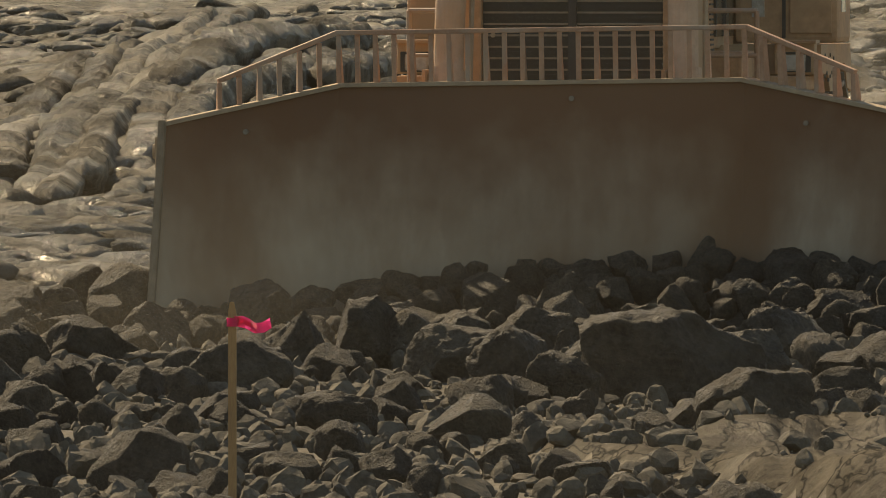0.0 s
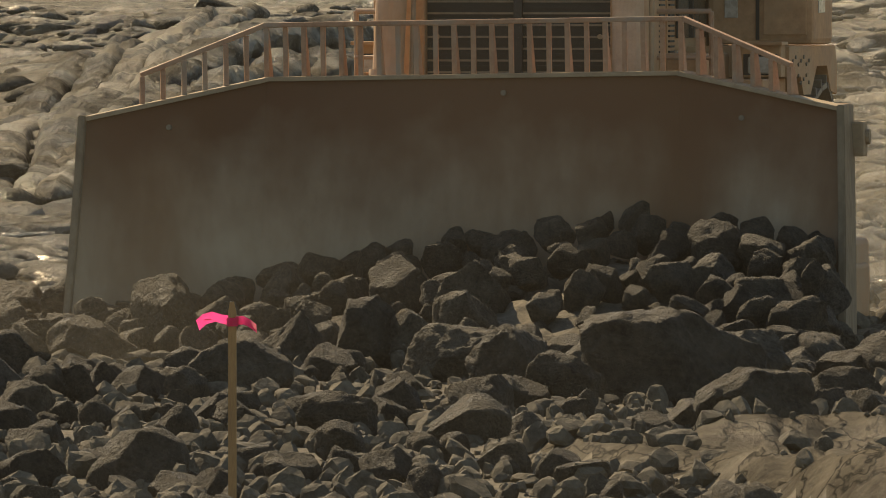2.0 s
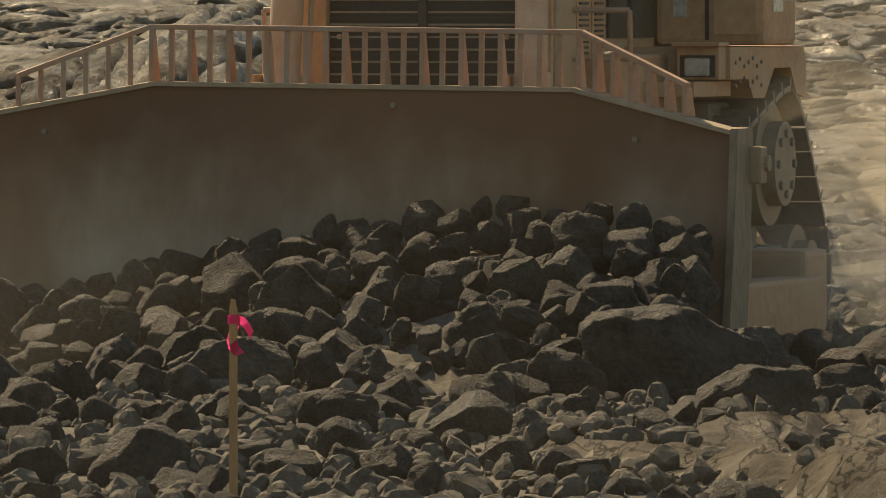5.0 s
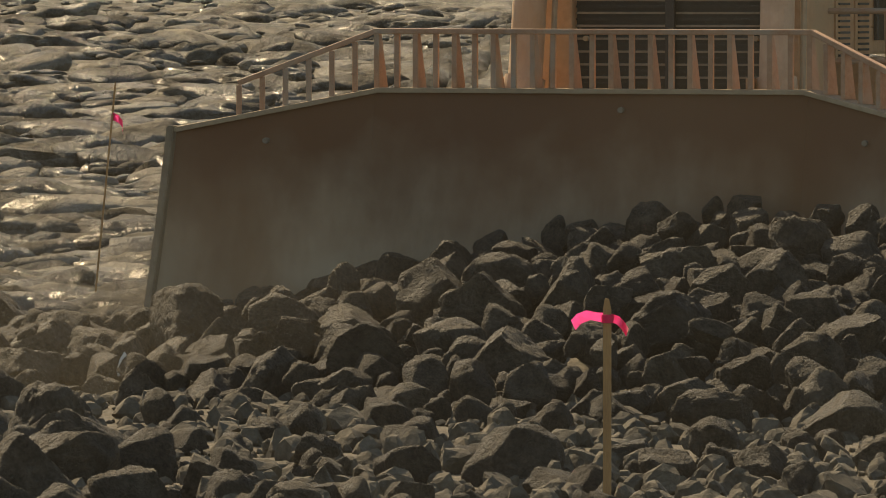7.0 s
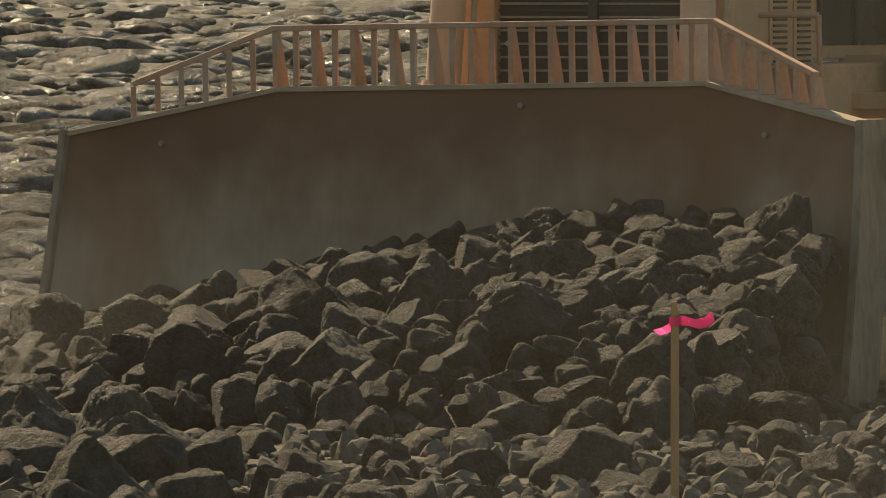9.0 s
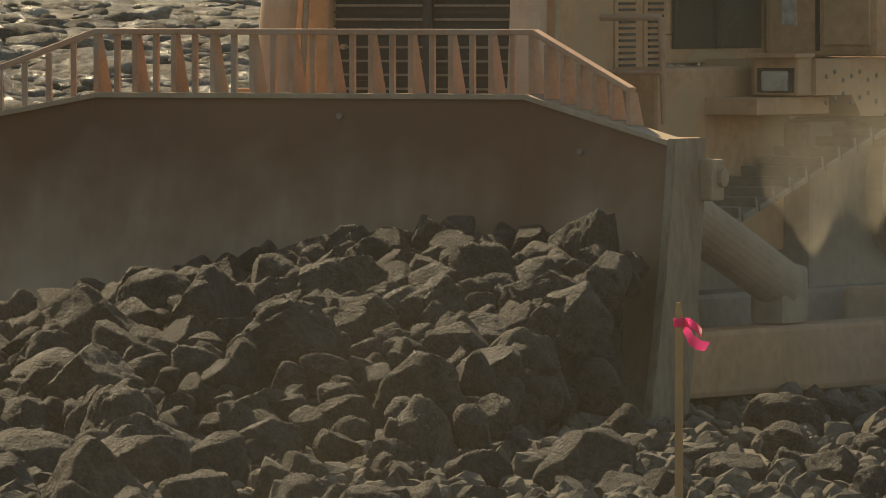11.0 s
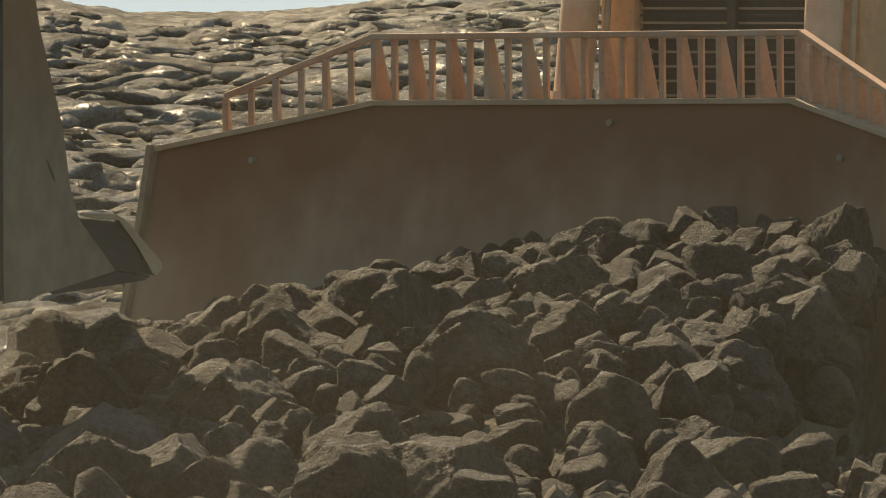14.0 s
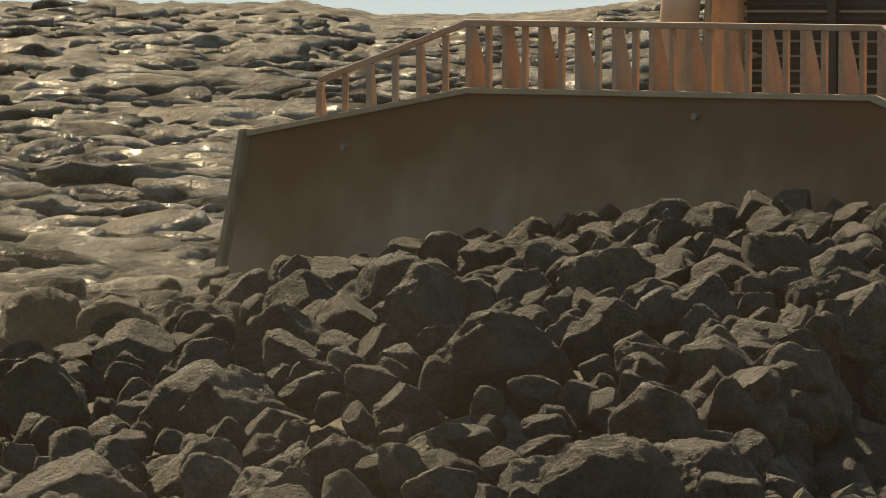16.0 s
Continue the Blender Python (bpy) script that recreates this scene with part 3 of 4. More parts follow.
        tube(bm, (s * 1.0, 2.2, 2.25), (s * 1.45, 2.25, 2.25), 0.018, n=8)
        part("grab_rail", bm, MAT_RAIL, z, "faded orange tubular grab rail")
    # cab
    cab = part("cab", box(box(box(box(B(), -0.95, 0.95, 3.3, 5.8, 2.3, 2.5, 0.02), -0.95, -0.83, 3.3, 5.8, 2.5, 4.1, 0.01), 0.83, 0.95, 3.3, 5.8, 2.5, 4.1, 0.01), -0.95, 0.95, 5.65, 5.8, 2.4, 4.1), MAT_PAINT, z, "ochre cab with dark dusty windows")
    part("roof", box(B(), -1.1, 1.1, 3.1, 5.9, 4.1, 4.3, 0.04), MAT_PAINT, cab)
    part("pane", box(B(), -0.82, 0.82, 3.31, 3.33, 2.5, 4.1), MAT_GLASS, cab, "dark dusty cab glass")
    for s in (-1, 1):
        part("pane", box(B(), s * 0.957 - 0.004, s * 0.957 + 0.004, 3.42, 4.73, 2.4, 3.9), MAT_GLASS, cab, "dark dusty cab glass")
        for y0 in (3.4, 4.04):
            part("window_frame", box(B(), s * 0.968 - 0.012, s * 0.968 + 0.012, y0 - 0.025, y0 + 0.025, 2.4, 3.9, 0.004), MAT_DARK, cab)
        # fender and walkway
        fender = part("fender", prism(B(), [(3.9, 2.08), (3.9, 2.33), (6.15, 2.33), (6.25, 2.2), (6.25, 1.92), (5.95, 1.95), (5.75, 2.16), (5.25, 2.16), (4.95, 1.93), (4.6, 1.93), (4.45, 2.08)], "x", s * 1.35 - 0.45, s * 1.35 + 0.45), MAT_PAINT, z, "ochre fender above the track")
        light = part("headlight", box(box(B(), s * 1.6 - 0.17, s * 1.6 + 0.17, 3.68, 3.9, 2.08, 2.36, 0.015), s * 1.6 - 0.19, s * 1.6 + 0.19, 3.6, 3.9, 2.34, 2.37, 0.005), MAT_PAINT, fender)
        part("bezel", box(B(), s * 1.6 - 0.14, s * 1.6 + 0.14, 3.672, 3.684, 2.1, 2.27, 0.004), MAT_DARK, light)
        part("lens", box(B(), s * 1.6 - 0.1, s * 1.6 + 0.1, 3.655, 3.675, 2.11, 2.25, 0.02), MAT_LAMP, light, "dirty squarish lamp glass")
        for k in range(14):
            yy, zz = 4.05 + (k % 7) * 0.13, 2.03 + (k // 7) * 0.15 + 0.03 * ((k * 7) % 3)
            part("bolt", tube(B(), (s * 1.795, yy, zz), (s * 1.812, yy, zz), 0.016, n=8), MAT_TRACK, fender)
        part("side_cover", box(box(B(), s * 1.1 - 0.2, s * 1.1 + 0.2, 2.5, 4.5, 1.0, 2.28, 0.03), s * 1.4 - 0.3, s * 1.4 + 0.3, 3.2, 4.3, 1.95, 2.07, 0.01), MAT_PAINT, z, "dusty ochre side cover")
        tank = part("tank", box(B(), s * 1.41 - 0.44, s * 1.41 + 0.44, 4.75, 5.75, 2.34, 3.6, 0.05), MAT_PAINT, z, "ochre side tank")
        part("seam", box(B(), s * 1.41 - 0.035, s * 1.41 - 0.005, 4.738, 4.752, 2.38, 3.55), MAT_DARK, tank)
        part("panel", box(B(), s * 1.63 - 0.19, s * 1.63 + 0.17, 4.725, 4.752, 2.42, 3.55, 0.01), MAT_PAINT, tank)
        part("notice", box(B(), s * 1.17 - 0.055, s * 1.17 + 0.055, 4.738, 4.752, 2.56, 2.86, 0.004), MAT_LAMP, tank, "small pale notice plate")
        part("notice", box(B(), s * 1.854 - 0.005, s * 1.854 + 0.005, 5.0, 5.3, 2.6, 2.9, 0.004), MAT_LAMP, tank, "small pale notice plate")
        part("cap", tube(B(), (s * 1.37, 5.2, 3.6), (s * 1.37, 5.2, 3.66), 0.08, n=14), MAT_TRACK, tank)
        # track frame, wheels, belt of shoes
        frame_ob = part("track_frame", box(box(B(), s * 1.4 - 0.2, s * 1.4 + 0.2, 2.2, 6.4, 0.3, 0.75, 0.04), s * 1.3 - 0.25, s * 1.3 + 0.2, 4.4, 5.9, 0.7, 1.9, 0.05), MAT_TRACK, z, "dusty steel track frame")
        cx = s * 1.44
        wheels = ((1.95, 0.5, 0.47), (5.75, 1.4, 0.54), (6.6, 0.5, 0.45))
        for k, (yy, zz, rr) in enumerate(wheels):
            w = part("sprocket" if k == 1 else "idler", tube(tube(B(), (cx - 0.2, yy, zz), (cx + 0.2, yy, zz), rr - 0.05, n=28), (cx - 0.32, yy, zz), (cx + 0.32, yy, zz), rr * 0.62, n=24), MAT_DUSTY, frame_ob, "dust-covered drive wheel" if k == 1 else "")
            if k == 1:
                for q in range(8):
                    a = q * math.pi / 4
                    part("bolt", tube(B(), (cx + s * 0.30, yy + 0.24 * math.cos(a), zz + 0.24 * math.sin(a)), (cx + s * 0.345, yy + 0.24 * math.cos(a), zz + 0.24 * math.sin(a)), 0.035, n=8), MAT_TRACK, w)
        # belt path: tangent hull of the three wheels
        hull = []
        def arc(c, a0, a1, n):
            for q in range(n + 1):
                a = radians(a0 + (a1 - a0) * q / n)
                hull.append((c[0] + (c[2] + 0.03) * math.cos(a), c[1] + (c[2] + 0.03) * math.sin(a)))
        arc(wheels[2], -90, 35, 6)
        arc(wheels[1], 35, 105, 4)
        arc(wheels[0], 105, 270, 8)
        loop = [Vector((0, *q)) for q in hull] + [Vector((0, *hull[0]))]
        step, acc = 0.26, 0.0
        shoe_mesh = None
        for a, b in zip(loop[:-1], loop[1:]):
            d = b - a
            while acc < d.length:
                p = a + d * (acc / d.length)
                ang = math.atan2(d.z, d.y)
                m = Matrix.Translation((cx, p.y, p.z)) @ Matrix.Rotation(ang, 4, "X")
                if shoe_mesh is None:
                    bm = box(box(B(), -0.35, 0.35, -0.12, 0.12, -0.045, 0.0), -0.35, 0.35, -0.12, -0.085, -0.11, -0.04)
                    ob = part("track_shoe", bm, MAT_TRACK, frame_ob, m=m)
                    shoe_mesh = ob.data
                else:
                    ob = new("track_shoe", shoe_mesh)
                    ob.parent = frame_ob
                    ob.matrix_basis = m
                acc += step
            acc -= d.length
        # push arm outside the track, and brace up to the blade
        arm = part("push_arm", box(box(B(), s * 2.12 - 0.17, s * 2.12 + 0.17, 0.75, 5.0, 0.1, 0.55, 0.04), s * 2.0 - 0.3, s * 2.0 + 0.25, 4.5, 5.2, 0.1, 0.75, 0.05), MAT_PAINT, z, "ochre box-section push arm")
        part("lug", box(tube(B(), (s * 2.12 - 0.26, 0.62, 0.33), (s * 2.12 + 0.26, 0.62, 0.33), 0.1, n=16), s * 2.12 - 0.22, s * 2.12 + 0.22, 0.3, 0.85, 0.12, 0.55, 0.03), MAT_DUSTY, arm)
        part("pin", tube(B(), (s * 2.12 - 0.29, 0.62, 0.33), (s * 2.12 + 0.29, 0.62, 0.33), 0.055, n=14), MAT_DARK, arm)
        brace = part("tilt_brace", tube(B(), (s * 2.15, 0.75, 1.5), (s * 2.12, 2.7, 0.82), 0.175, n=24), MAT_DUSTY, z, "dust-coated tilt cylinder behind the blade")
        part("collar", tube(B(), (s * 2.155, 0.58, 1.56), (s * 2.15, 0.92, 1.44), 0.225, n=20), MAT_DUSTY, brace)
        part("fitting", box(B(), s * 2.15 - 0.06, s * 2.15 + 0.06, 0.72, 1.1, 1.64, 1.76, 0.02), MAT_DUSTY, brace)
        part("rear_eye", box(B(), s * 2.12 - 0.13, s * 2.12 + 0.13, 2.5, 2.9, 0.55, 0.95, 0.05), MAT_DUSTY, brace)
    part("underframe", box(B(), -1.1, 1.1, 2.2, 6.6, 0.5, 1.5, 0.05), MAT_TRACK, z)
    return z, blade


bulldozer, blade = make_bulldozer()
DOZER = [(0, 0.821, 81.66, 8.46), (0.5, 0.729, 81.05, 9.26), (1, 0.575, 80.41, 10.07), (1.5, 0.397, 79.77, 10.87), (2, 0.266, 79.11, 11.67),
         (2.5, 0.194, 78.45, 12.47), (3, 0.023, 77.77, 13.27), (5.5, -0.819, 74.31, 17.27), (6, -1.052, 73.61, 18.07), (6.5, -1.32, 72.92, 18.87),
         (7, -1.626, 72.23, 19.66), (7.5, -1.901, 71.54, 20.46), (8, -2.147, 70.86, 21.26), (8.5, -2.396, 70.19, 22.05), (9, -2.682, 69.53, 22.85),
         (9.5, -2.908, 68.88, 23.64), (10, -3.188, 68.24, 24.44), (12.5, -4.803, 65.29, 28.4), (13, -5.092, 64.75, 29.19), (13.5, -5.386, 64.24, 29.98),
         (14, -5.649, 63.76, 30.77), (14.5, -5.877, 63.3, 31.56), (15, -6.085, 62.87, 32.35), (15.5, -6.31, 62.47, 33.14), (16, -6.525, 62.1, 33.93)]
# height of the blade's top and its sideways lean
LIFT = [(0, 2.036, -0.87), (0.5, 2.057, -0.8), (1, 2.062, -1.26), (1.5, 2.077, -1.26), (2, 2.109, -0.95), (2.5, 2.082, 0.49), (3, 2.04, 1.22),
        (5.5, 2.056, 0.54), (6, 2.088, 0.53), (6.5, 2.052, 1.0), (7, 2.042, 0.06), (7.5, 2.111, -0.41), (8, 2.122, -0.42), (8.5, 2.09, -0.03),
        (9, 2.124, -0.97), (9.5, 2.098, 0.55), (10, 2.095, 0.73), (12.5, 2.093, -1.45), (13, 2.148, -1.24), (13.5, 2.095, -1.08), (14, 2.102, -0.65),
        (14.5, 2.17, -0.32), (15, 2.153, 0.15), (15.5, 2.09, 0.83), (16, 2.181, 0.44)]


def dozer_at(t):
    ts = [r[0] for r in DOZER]
    return [float(np.interp(t, ts, [r[k] for r in DOZER])) for k in (1, 2, 3)]


def to_world(t, u, v, z):
    x, y, psi = dozer_at(t)
    p = radians(psi)
    return Vector((x + u * math.cos(p) - v * math.sin(p), y - u * math.sin(p) - v * math.cos(p), z))


def to_dozer(t, x, y):
    ox, oy, psi = dozer_at(t)
    p = radians(psi)
    dx, dy = x - ox, y - oy
    return dx * math.cos(p) - dy * math.sin(p), -dx * math.sin(p) - dy * math.cos(p)


# ======================================================== second machine's raised blade
def make_second():
    """Faces +x; origin at the tip of its cutting edge, on the side turned to the camera."""
    z = tagged(new("second_bulldozer"), "raised grey blade of another bulldozer backing away", "bulldozer")
    part("end_plate", prism(B(), [(-0.254, -0.03), (-0.475, 0.287), (-0.52, 0.45), (-0.565, 0.8), (-0.696, 1.37), (-0.8, 2.1), (-0.92, 2.1), (-0.906, -0.22), (-0.652, -0.155)], "y", 0.0, 0.07),
         MAT_SCUFFED, z, "scoured grey end plate")
    part("gouge", prism(B(), [(-0.665, 0.62), (-0.65, 0.6), (-0.615, 0.52), (-0.605, 0.47), (-0.63, 0.52)], "y", -0.004, 0.002), MAT_DARK, z, "dark gouge in the plate")
    bit = part("corner_bit", prism(B(), [(-0.45, 0.285), (-0.43, 0.3), (-0.27, 0.3), (-0.21, 0.265), (-0.1, 0.14), (0.0, 0.022), (0.005, -0.02), (-0.03, -0.06), (-0.05, -0.045), (-0.135, 0.11), (-0.245, 0.262), (-0.4, 0.272)], "y", -0.07, 0.3),
               MAT_DUSTY, z, "worn steel corner bit with a pale rim")
    # solid black fills that paint the shade in the hollow and underneath
    part("recess", prism(B(), [(-0.47, 0.27), (-0.38, 0.262), (-0.255, 0.25), (-0.145, 0.105), (-0.055, -0.055), (-0.25, -0.03)], "y", -0.012, 0.25), MAT_DARK, bit, "hollow of the bit, its shade painted black")
    part("underside", prism(B(), [(-0.06, -0.062), (-0.09, -0.085), (-0.26, -0.112), (-0.62, -0.165), (-0.64, -0.15), (-0.254, -0.034)], "y", -0.01, 0.3), MAT_DARK, bit, "worn underside, its shade painted black")
    bm = B()
    # hollow face running away from the camera
    pts = [(-0.4, 0.02), (-0.5, 0.34), (-0.59, 0.82), (-0.73, 1.36), (-0.83, 2.1)]
    prism(bm, [(u - 0.01, w) for u, w in pts] + [(u - 0.09, w) for u, w in pts[::-1]], "y", 0.07, 4.6)
    part("moldboard", bm, MAT_BLADE, z, "rust-brown blade face")
    part("cutting_edge", prism(B(), [(-0.02, 0.02), (-0.06, -0.05), (-0.42, -0.1), (-0.42, 0.0)], "y", 0.302, 4.6), MAT_POLISHED, z)
    # seam and outer back column
    part("seam", box(B(), -0.945, -0.91, -0.012, 0.05, -0.2, 2.1, 0.004), MAT_DARK, z)
    part("back_column", box(B(), -1.2, -0.947, 0.0, 0.35, -0.2, 2.1, 0.05), MAT_SCUFFED, z, "dusty ochre back column")
    # black sheet that paints the shade between the two columns
    part("shade_panel", box(B(), -1.6, -1.2, 0.22, 0.3, -0.16, 2.1), MAT_DARK, z, "recess behind the blade, its shade painted black")
    part("outer_column", box(B(), -2.05, -1.6, 0.02, 0.4, -0.22, 2.1, 0.06), MAT_SCUFFED, z, "dusty ochre back column")
    part("ledge", prism(B(), [(-1.18, 0.16), (-1.18, 0.23), (-1.42, 0.17), (-1.7, 0.03), (-1.68, -0.04), (-1.42, 0.08)], "y", -0.12, 0.25), MAT_DUSTY, z)
    part("upper_brace", prism(B(), [(-0.9, 2.1), (-1.5, 1.62), (-1.9, 1.5), (-1.9, 1.6), (-1.5, 1.75), (-1.2, 2.1)], "y", 0.03, 0.3), MAT_PAINT, z)
    # beam coloured black, as dark as the painted shade under the blade
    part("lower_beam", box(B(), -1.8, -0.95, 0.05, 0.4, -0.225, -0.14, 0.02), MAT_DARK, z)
    lug = part("arm_lug", box(B(), -2.1, -1.8, -0.06, 0.3, -0.2, 0.35, 0.05), MAT_DUSTY, z)
    part("pin", tube(B(), (-1.94, -0.1, 0.1), (-1.94, 0.35, 0.1), 0.11, n=20), MAT_DARK, lug)
    part("push_arm", box(B(), -5.6, -1.95, 0.05, 0.4, -0.2, 0.22, 0.04), MAT_PAINT, z, "ochre push arm")
    body = part("hull", box(box(B(), -8.2, -3.4, 1.4, 3.2, 0.0, 2.2, 0.1), -5.6, -3.6, 0.7, 3.9, 1.0, 3.0, 0.1), MAT_PAINT, z, "ochre hull with engine hood")
    for y0 in (0.55, 3.4):
        part("track", prism(B(), [(-8.4, -0.75), (-8.7, -0.3), (-7.4, 0.95), (-6.9, 0.95), (-3.4, 0.25), (-3.0, -0.3), (-3.3, -0.85), (-8.0, -0.85)], "y", y0, y0 + 0.65), MAT_TRACK, body, "dusty steel track")
    return z


second = make_second()


# ======================================================== survey stakes
def make_stake(x, y, height, thick, ztop, tied=0.1):
    z = tagged(new("survey_stake"), "weathered wooden survey stake with fluorescent pink tape", "survey stake")
    z.location = (x, y, ztop - height)
    part("stick", prism(B(), [(-thick / 2, 0), (thick / 2, 0), (thick / 2, height - 0.06), (thick * 0.2, height), (-thick * 0.3, height), (-thick / 2, height - 0.05)], "y", -0.012, 0.012), MAT_WOOD, z)
    part("knot", tube(B(), (0, 0, height - tied - 0.03), (0, 0, height - tied + 0.015), thick * 0.72, n=10), MAT_PINK, z, "pink tape wound round the stick")
    return z


def ribbon(name, pts, width, parent):
    """A strip of tape with a slight curl."""
    bm = B()
    prev = None
    for i, (u, w) in enumerate(pts):
        y = 0.03 * math.sin(i * 1.3)
        a, b = bm.verts.new((u, y, w + width / 2)), bm.verts.new((u + 0.01, y + 0.02, w - width / 2))
        if prev:
            bm.faces.new((prev[0], a, b, prev[1]))
        prev = (a, b)
    bmesh.ops.solidify(bm, geom=bm.faces[:], thickness=0.003)
    return part(name, bm, MAT_PINK, parent, "fluttering pink tape", smooth=True)


STAKE_Y = 54.0
stake = make_stake((411 - 784) / F * STAKE_Y, STAKE_Y, 1.5, 0.044, EYE - 565 / F * STAKE_Y)
tail_a = ribbon("tape", [(0.0, 0), (0.05, -0.015), (0.1, -0.04), (0.15, -0.035), (0.19, -0.01)], 0.055, stake)
tail_b = ribbon("tape", [(0.0, 0), (0.04, 0.01), (0.08, 0.0), (0.12, -0.02)], 0.045, stake)
far_stake = make_stake((166 - 664 - 784) / F * 88.0, 88.0, 1.9, 0.016, EYE - 245 / F * 88 + 0.32, 0.31)
far_stake.rotation_euler = (0, radians(5.5), 0)
far_tape = ribbon("tape", [(0.0, 0), (0.05, -0.02), (0.09, -0.06), (0.1, -0.12)], 0.07, far_stake)
far_tape.location = (0, -0.02, 1.6)


# ======================================================== rocks
def rock_mesh(seed, subdiv):
    """A broken block: a few flat faces, blunt edges, a pitted skin."""
    rnd = random.Random(seed)
    bm = B()
    bmesh.ops.create_icosphere(bm, subdivisions=subdiv, radius=1.0)
    planes = []
    for _ in range(rnd.randint(9, 14)):
        d = Vector((rnd.gauss(0, 1), rnd.gauss(0, 1), rnd.gauss(0, 1))).normalized()
        planes.append((d, rnd.uniform(0.53, 0.82)))
    off = Vector((rnd.uniform(-50, 50), rnd.uniform(-50, 50), rnd.uniform(-50, 50)))
    sx = (1.0, rnd.uniform(0.8, 1.0), rnd.uniform(0.78, 1.0))
    for v in bm.verts:
        p = v.co * (1 + 0.2 * noise.noise(v.co * 1.3 + off))
        for d, k in planes:
            q = p.dot(d)
            if q > k:
                p -= d * (q - k)
        n1 = noise.fractal(p * 1.9 + off, 0.9, 2.0, 3)
        n2 = noise.fractal(p * 5.0 - off, 0.6, 2.1, 4)
        p *= 1.15 + 0.065 * n1 + 0.05 * n2
        v.co = Vector((p.x * sx[0], p.y * sx[1], p.z * sx[2]))
    me = bpy.data.meshes.new("rock")
    bm.normal_update()
    bm.to_mesh(me)
    bm.free()
    for p in me.polygons:
        p.use_smooth = True
    me.materials.append(MAT_ROCK)
    return me


BOULDERS = [rock_mesh(100 + k, 5) for k in range(12)]
ROCKS = [rock_mesh(130 + k, 4) for k in range(16)]
STONES = [rock_mesh(200 + k, 3) for k in range(22)]
rnd = random.Random(7)


def rock(size, at, turn=None, which=None):
    pool = BOULDERS if size > 0.29 else ROCKS if size > 0.14 else STONES
    name = "stone" if size < 0.125 else "cobble" if size < 0.165 else "rock" if size < 0.225 else "boulder"
    ob = new(name, pool[(rnd.randrange(99) if which is None else which) % len(pool)])
    ob.scale = [size * k for k in (1.0, rnd.uniform(0.85, 1.1), rnd.uniform(0.85, 1.1))]
    ob.location = at
    ob.rotation_mode = "QUATERNION"
    ob.rotation_quaternion = turn if turn else Euler([rnd.uniform(0, 6.28) for _ in range(3)]).to_quaternion()
    return tagged(ob, {"stone": "small angular dusty grey basalt stone", "boulder": "large jagged dark grey-brown basalt boulder", "rock": "angular dusty grey-brown basalt rock", "cobble": "broken dusty grey basalt lump"}[name],
                  name, group="basalt %ss" % name)


# the heap before the blade
def crest(t):
    return float(np.interp(t, [0, 1, 3, 5.5, 9, 12.5, 14.5, 16], [0.62, 0.9, 1.07, 1.18, 1.25, 1.16, 1.4, 1.49]))


def heap(t, u):
    k = float(np.interp(t, [0, 9, 12.5, 14.5, 16], [0.82, 0.66, 0.74, 0.55, 0.36]))
    s = min(max((1.2 - u) / 4.2, 0), 1)
    e = 1 - 0.15 * min(max((u - 1.6) / 1.4, 0), 1)
    return crest(t) * (1 - k * s ** 1.1) * e


def reach(t, u):
    return (1.3 + 2.1 * heap(t, u)) * float(np.interp(t, [0, 3, 9], [1.1, 1.4, 1.75]))


def face_ahead(u):
    return 0.26 + max(0, abs(u) - HALF) * math.tan(WANG)


def heap_z(t, u, q):
    return max(0.0, heap(t, u) * (1 - q) ** 0.85)


def spread(t, u, v):
    """The heap spills outwards before the full end of the blade."""
    k = float(np.interp(t, [0, 5, 10, 13, 14.5, 16], [0.1, 0.18, 0.26, 0.3, 0.42, 0.5]))
    return u + k * max(0.0, v - face_ahead(u)) * max(0.0, (u + 1.0) / 4) ** 1.5


moving = []     # (object, capture time, u, start q, end q, bury, static place, spin)


def carried_place(t, tc, u, q0, q1, bury, place, rise=0.0):
    if t <= tc:
        return place
    s = min((t - tc) / 4.0, 1.0)
    s = s * s * (3 - 2 * s)
    q = q0 + (q1 - q0) * s
    v = face_ahead(u) + 0.15 + q * reach(t, u)
    p = to_world(t, spread(t, u, v), v, heap_z(t, u, q) + bury - rise * max(0.0, 1 - t / 9.0) - (0.0 if place is None else 0.4 * s))
    if place is not None:
        k = min((t - tc) / 0.8, 1.0)
        p = place.lerp(p, k) if k < 1 else p
    return p


def add_heap_rock(u, q, size, which=None, rise=0.0, spin=None, turn=None, drop=0.0):
    bury = -drop + 0.02 * size + rnd.uniform(-0.05, 0.05)
    ob = rock(size, (0, 0, 0), turn, which)
    axis = Vector((1, rnd.uniform(-0.4, 0.4), rnd.uniform(-0.4, 0.4))).normalized()
    moving.append((ob, -1.0, u, q, q * rnd.uniform(0.88, 0.94), bury, None, rnd.uniform(6, 26) if spin is None else spin, axis, rise))


SIZES = (0.11, 0.13, 0.14, 0.16, 0.17, 0.19, 0.21, 0.24, 0.27, 0.3)
taken = []      # u, q, size of each rock in the heap's skin


def has_room(u, q, size, t):
    for a, b, c in taken:
        if math.hypot(u - a, (q - b) * reach(t, u)) < 0.72 * (size + c):
            return False
    return True


